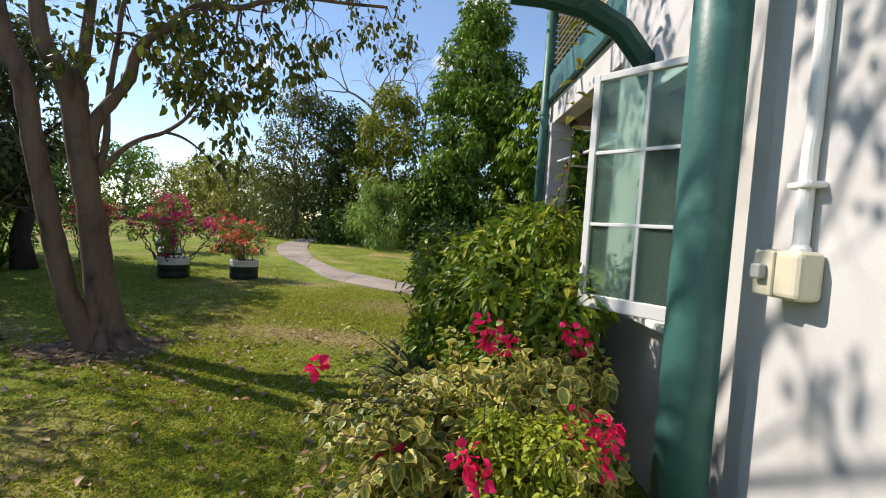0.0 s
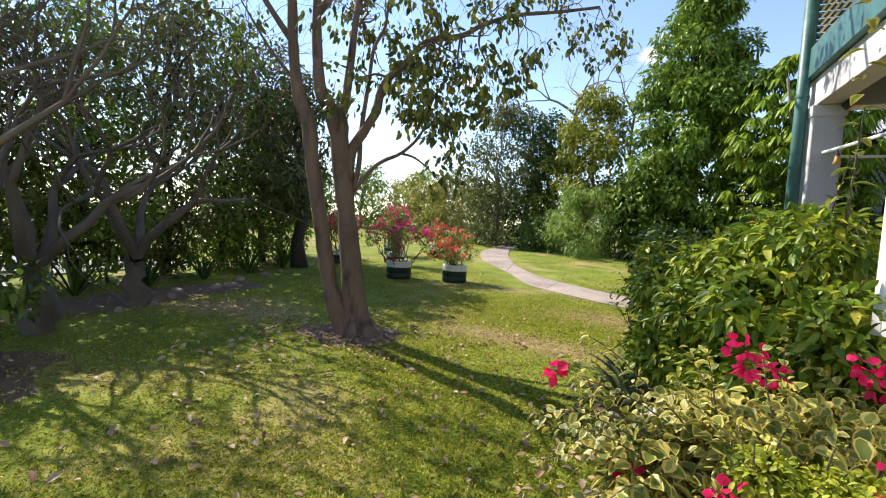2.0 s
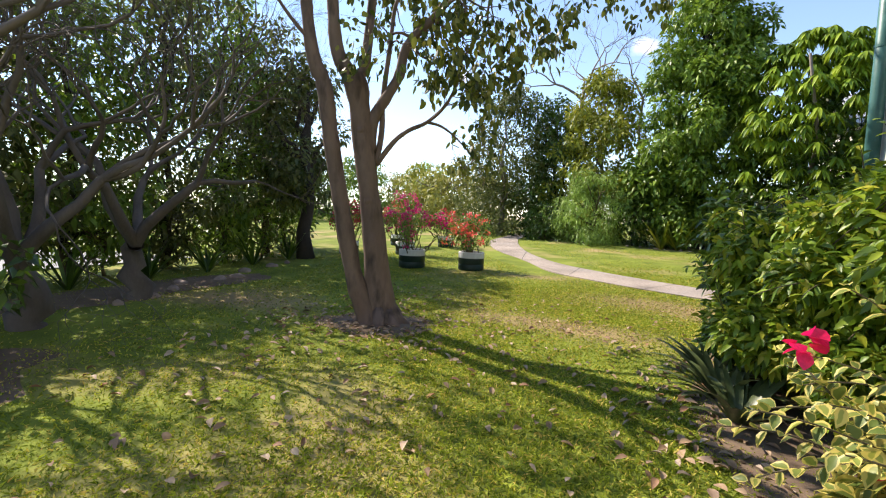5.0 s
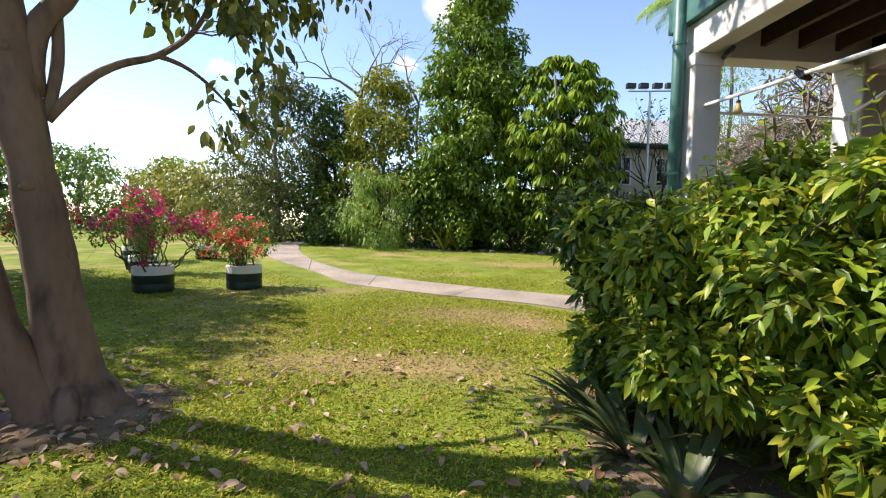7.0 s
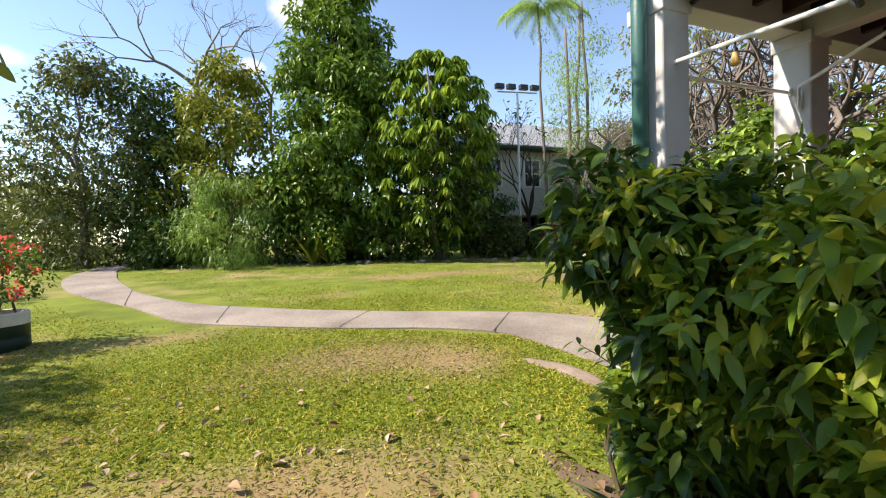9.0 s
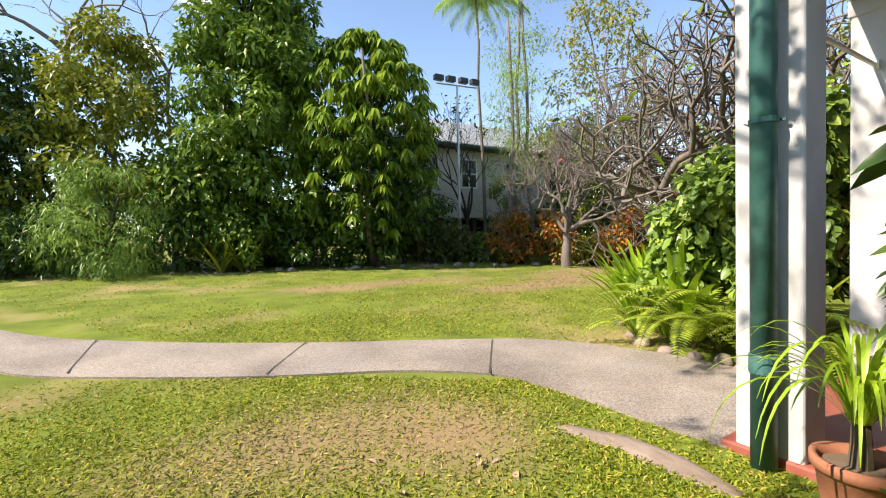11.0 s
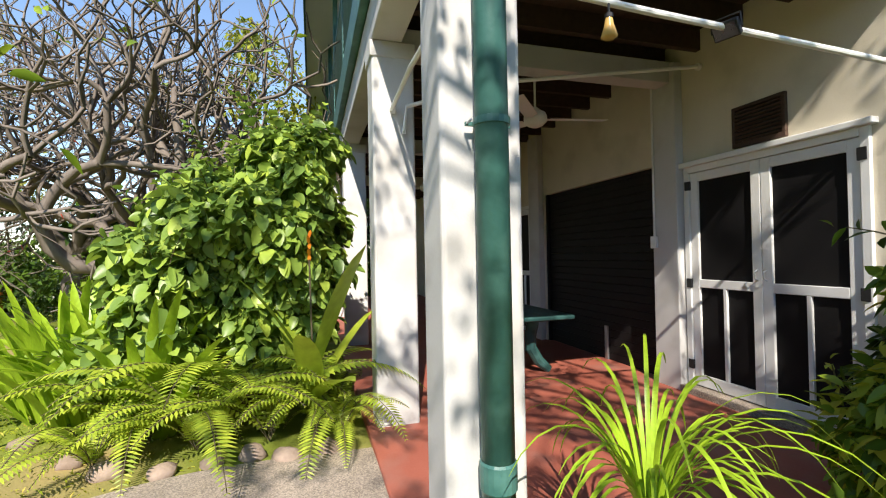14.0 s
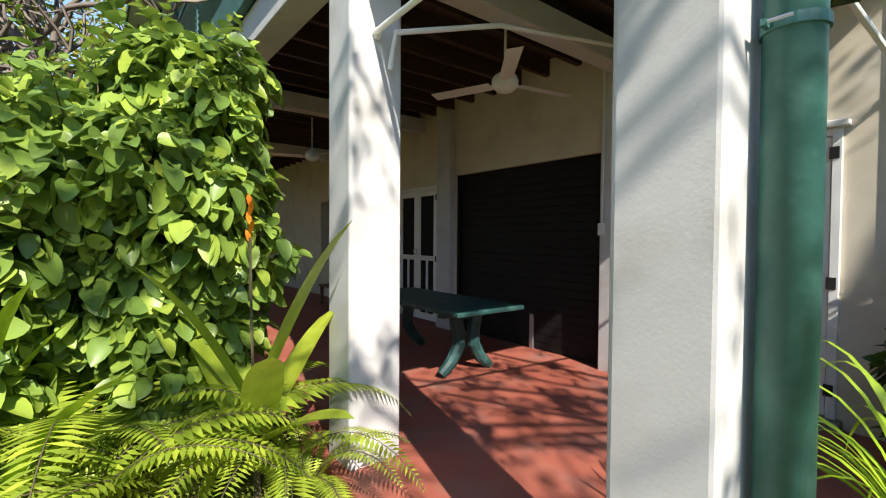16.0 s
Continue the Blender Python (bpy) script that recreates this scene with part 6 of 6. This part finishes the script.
road = setting("road", Geo().box((-16, -30, 0.01), (-11.5, 12, 0.04)), M_ROAD, "pale road behind the hedge", "road")


# ---- lawn cover ----
def grass(name, x0, x1, y0, y1, density, length, seed, label, fade=2.0, straw=False):
    rng = np.random.default_rng(seed)
    n = int((x1 - x0) * (y1 - y0) * density)
    x, y = x0 + (x1 - x0) * rng.random(n), y0 + (y1 - y0) * rng.random(n)
    st = np.array([tuple(s) for s in smooth_stations(PATH_EDGE, 8)])
    cx, cy, hw = (st[:, 0] + st[:, 2]) / 2, (st[:, 1] + st[:, 3]) / 2, np.hypot(st[:, 0] - st[:, 2], st[:, 1] - st[:, 3]) / 2
    keep = np.ones(n, bool)
    for i in range(0, n, 20000):
        d = np.hypot(x[i:i + 20000, None] - cx, y[i:i + 20000, None] - cy) - hw
        keep[i:i + 20000] = d.min(1) > 0.0
    keep &= ~((x > 1.85) & (y < 5.75)) & (np.hypot(x + 3.5, y - 3.93) > 0.3 + 0.5 * rng.random(n))
    dry = np.array([noise.noise((a * 0.55, b * 0.55, 3.0)) for a, b in zip(x, y)])
    keep &= rng.random(n) < np.clip(1.0 - 1.7 * dry, 0.12, 1)
    if straw:
        keep &= rng.random(n) < np.array([worn_at(a, b) for a, b in zip(x, y)])
    for cx_, cy_, rx_, ry_ in () if straw else WORN:
        keep &= rng.random(n) > 0.88 * np.exp(-(((x - cx_) / rx_) ** 2 + ((y - cy_) / ry_) ** 2) ** 1.2)
    edge = np.minimum(np.minimum(x - x0, x1 - x), np.minimum(y - y0, y1 - y))
    keep &= rng.random(n) < np.clip(edge / fade, 0, 1) if fade else True
    x, y = x[keep], y[keep]
    z = 0.03 * np.maximum(0, y - 6) + 0.0
    n = len(x)
    P = np.stack([x, y, z], 1)
    lean = 2.2 if straw else 0.8
    A = np.stack([rng.normal(size=n) * lean, rng.normal(size=n) * lean, np.ones(n)], 1)
    L = length * (0.5 + rng.random(n))
    ob = leaf_mesh(name, P, A, unit(rng.normal(size=(n, 3))), L, L * 0.16 + 0.0015, L_STRAW if straw else L_GRASS, fold=0.0, droop=0.4, shape=0.35)
    return tagged(ob, label, "grass", kind="stuff")


BLADES = "short green lawn grass blades"
grass("grass", 0.6, 1.95, 4.7, 7.8, 4200, 0.045, 504, BLADES, 0.4)
grass("grass", -4.6, 1.9, -2.6, 9.5, 4600, 0.045, 500, BLADES, 2.4)
grass("grass", -10.0, 3.6, -4.0, 13.0, 900, 0.05, 501, BLADES, 2.6)
grass("grass", -1.5, 8.0, 6.5, 14.0, 700, 0.05, 502, BLADES, 2.0)
grass("grass", -9.0, 13.0, 8.5, 21.0, 160, 0.06, 503, BLADES, 2.5)

grass("dry_grass", -3.6, 1.9, 0.0, 8.6, 2600, 0.045, 505, "dry straw coloured grass on worn patches", 0.5, True)
grass("dry_grass", -4.0, 12.0, 8.7, 15.0, 420, 0.06, 506, "dry straw coloured grass on worn patches", 0.5, True)


def soil_patch(cx, cy, rx, ry, seed):
    rng, n = np.random.default_rng(seed), 26
    rim = [(cx + rx * math.cos(6.283 * i / n) * (0.75 + 0.4 * rng.random()), cy + ry * math.sin(6.283 * i / n) * (0.75 + 0.4 * rng.random()), 0.006) for i in range(n)]
    g = Geo().add([(cx, cy, 0.035)] + rim, [(0, i + 1, (i + 1) % n + 1) for i in range(n)])
    setting("soil", g, M_SOIL, "bare brown soil with leaf litter", "soil")


soil_patch(-3.5, 3.9, 0.8, 0.65, 520)
soil_patch(0.35, 2.9, 0.5, 1.7, 521)
soil_patch(-5.7, 0.3, 1.2, 1.0, 522)
soil_patch(0.6, 0.7, 0.9, 1.0, 523)
soil_patch(-7.9, 4.0, 0.7, 4.5, 524)


def fallen(n, seed):
    rng = np.random.default_rng(seed)
    x, y = -5.0 + 5.6 * rng.random(n), 0.0 + 7.2 * rng.random(n) ** 1.2
    near = rng.random(n) < 0.35
    x[near], y[near] = -3.5 + rng.normal(size=near.sum()) * 0.9, 3.8 + rng.normal(size=near.sum()) * 0.7
    bed = rng.random(n) < 0.16
    x[bed], y[bed] = 0.0 + rng.normal(size=bed.sum()) * 0.25, 1.2 + 3.0 * rng.random(bed.sum())
    keep = (x < 1.8)
    x, y = x[keep], y[keep]
    n = len(x)
    P = np.stack([x, y, 0.022 + 0.02 * rng.random(n)], 1)
    a = rng.random(n) * 6.283
    L = 0.05 + 0.06 * rng.random(n)
    ob = leaf_mesh("fallen_leaves", P, np.stack([np.cos(a), np.sin(a), 0.25 * rng.normal(size=n)], 1), np.stack([0.35 * rng.normal(size=n), 0.35 * rng.normal(size=n), np.ones(n)], 1), L, L * 0.5, L_DRY, fold=0.3, droop=0.25, fine=True)
    tagged(ob, "scattered curled brown fallen leaves on the lawn", "fallen leaves", kind="stuff")


fallen(1150, 510)
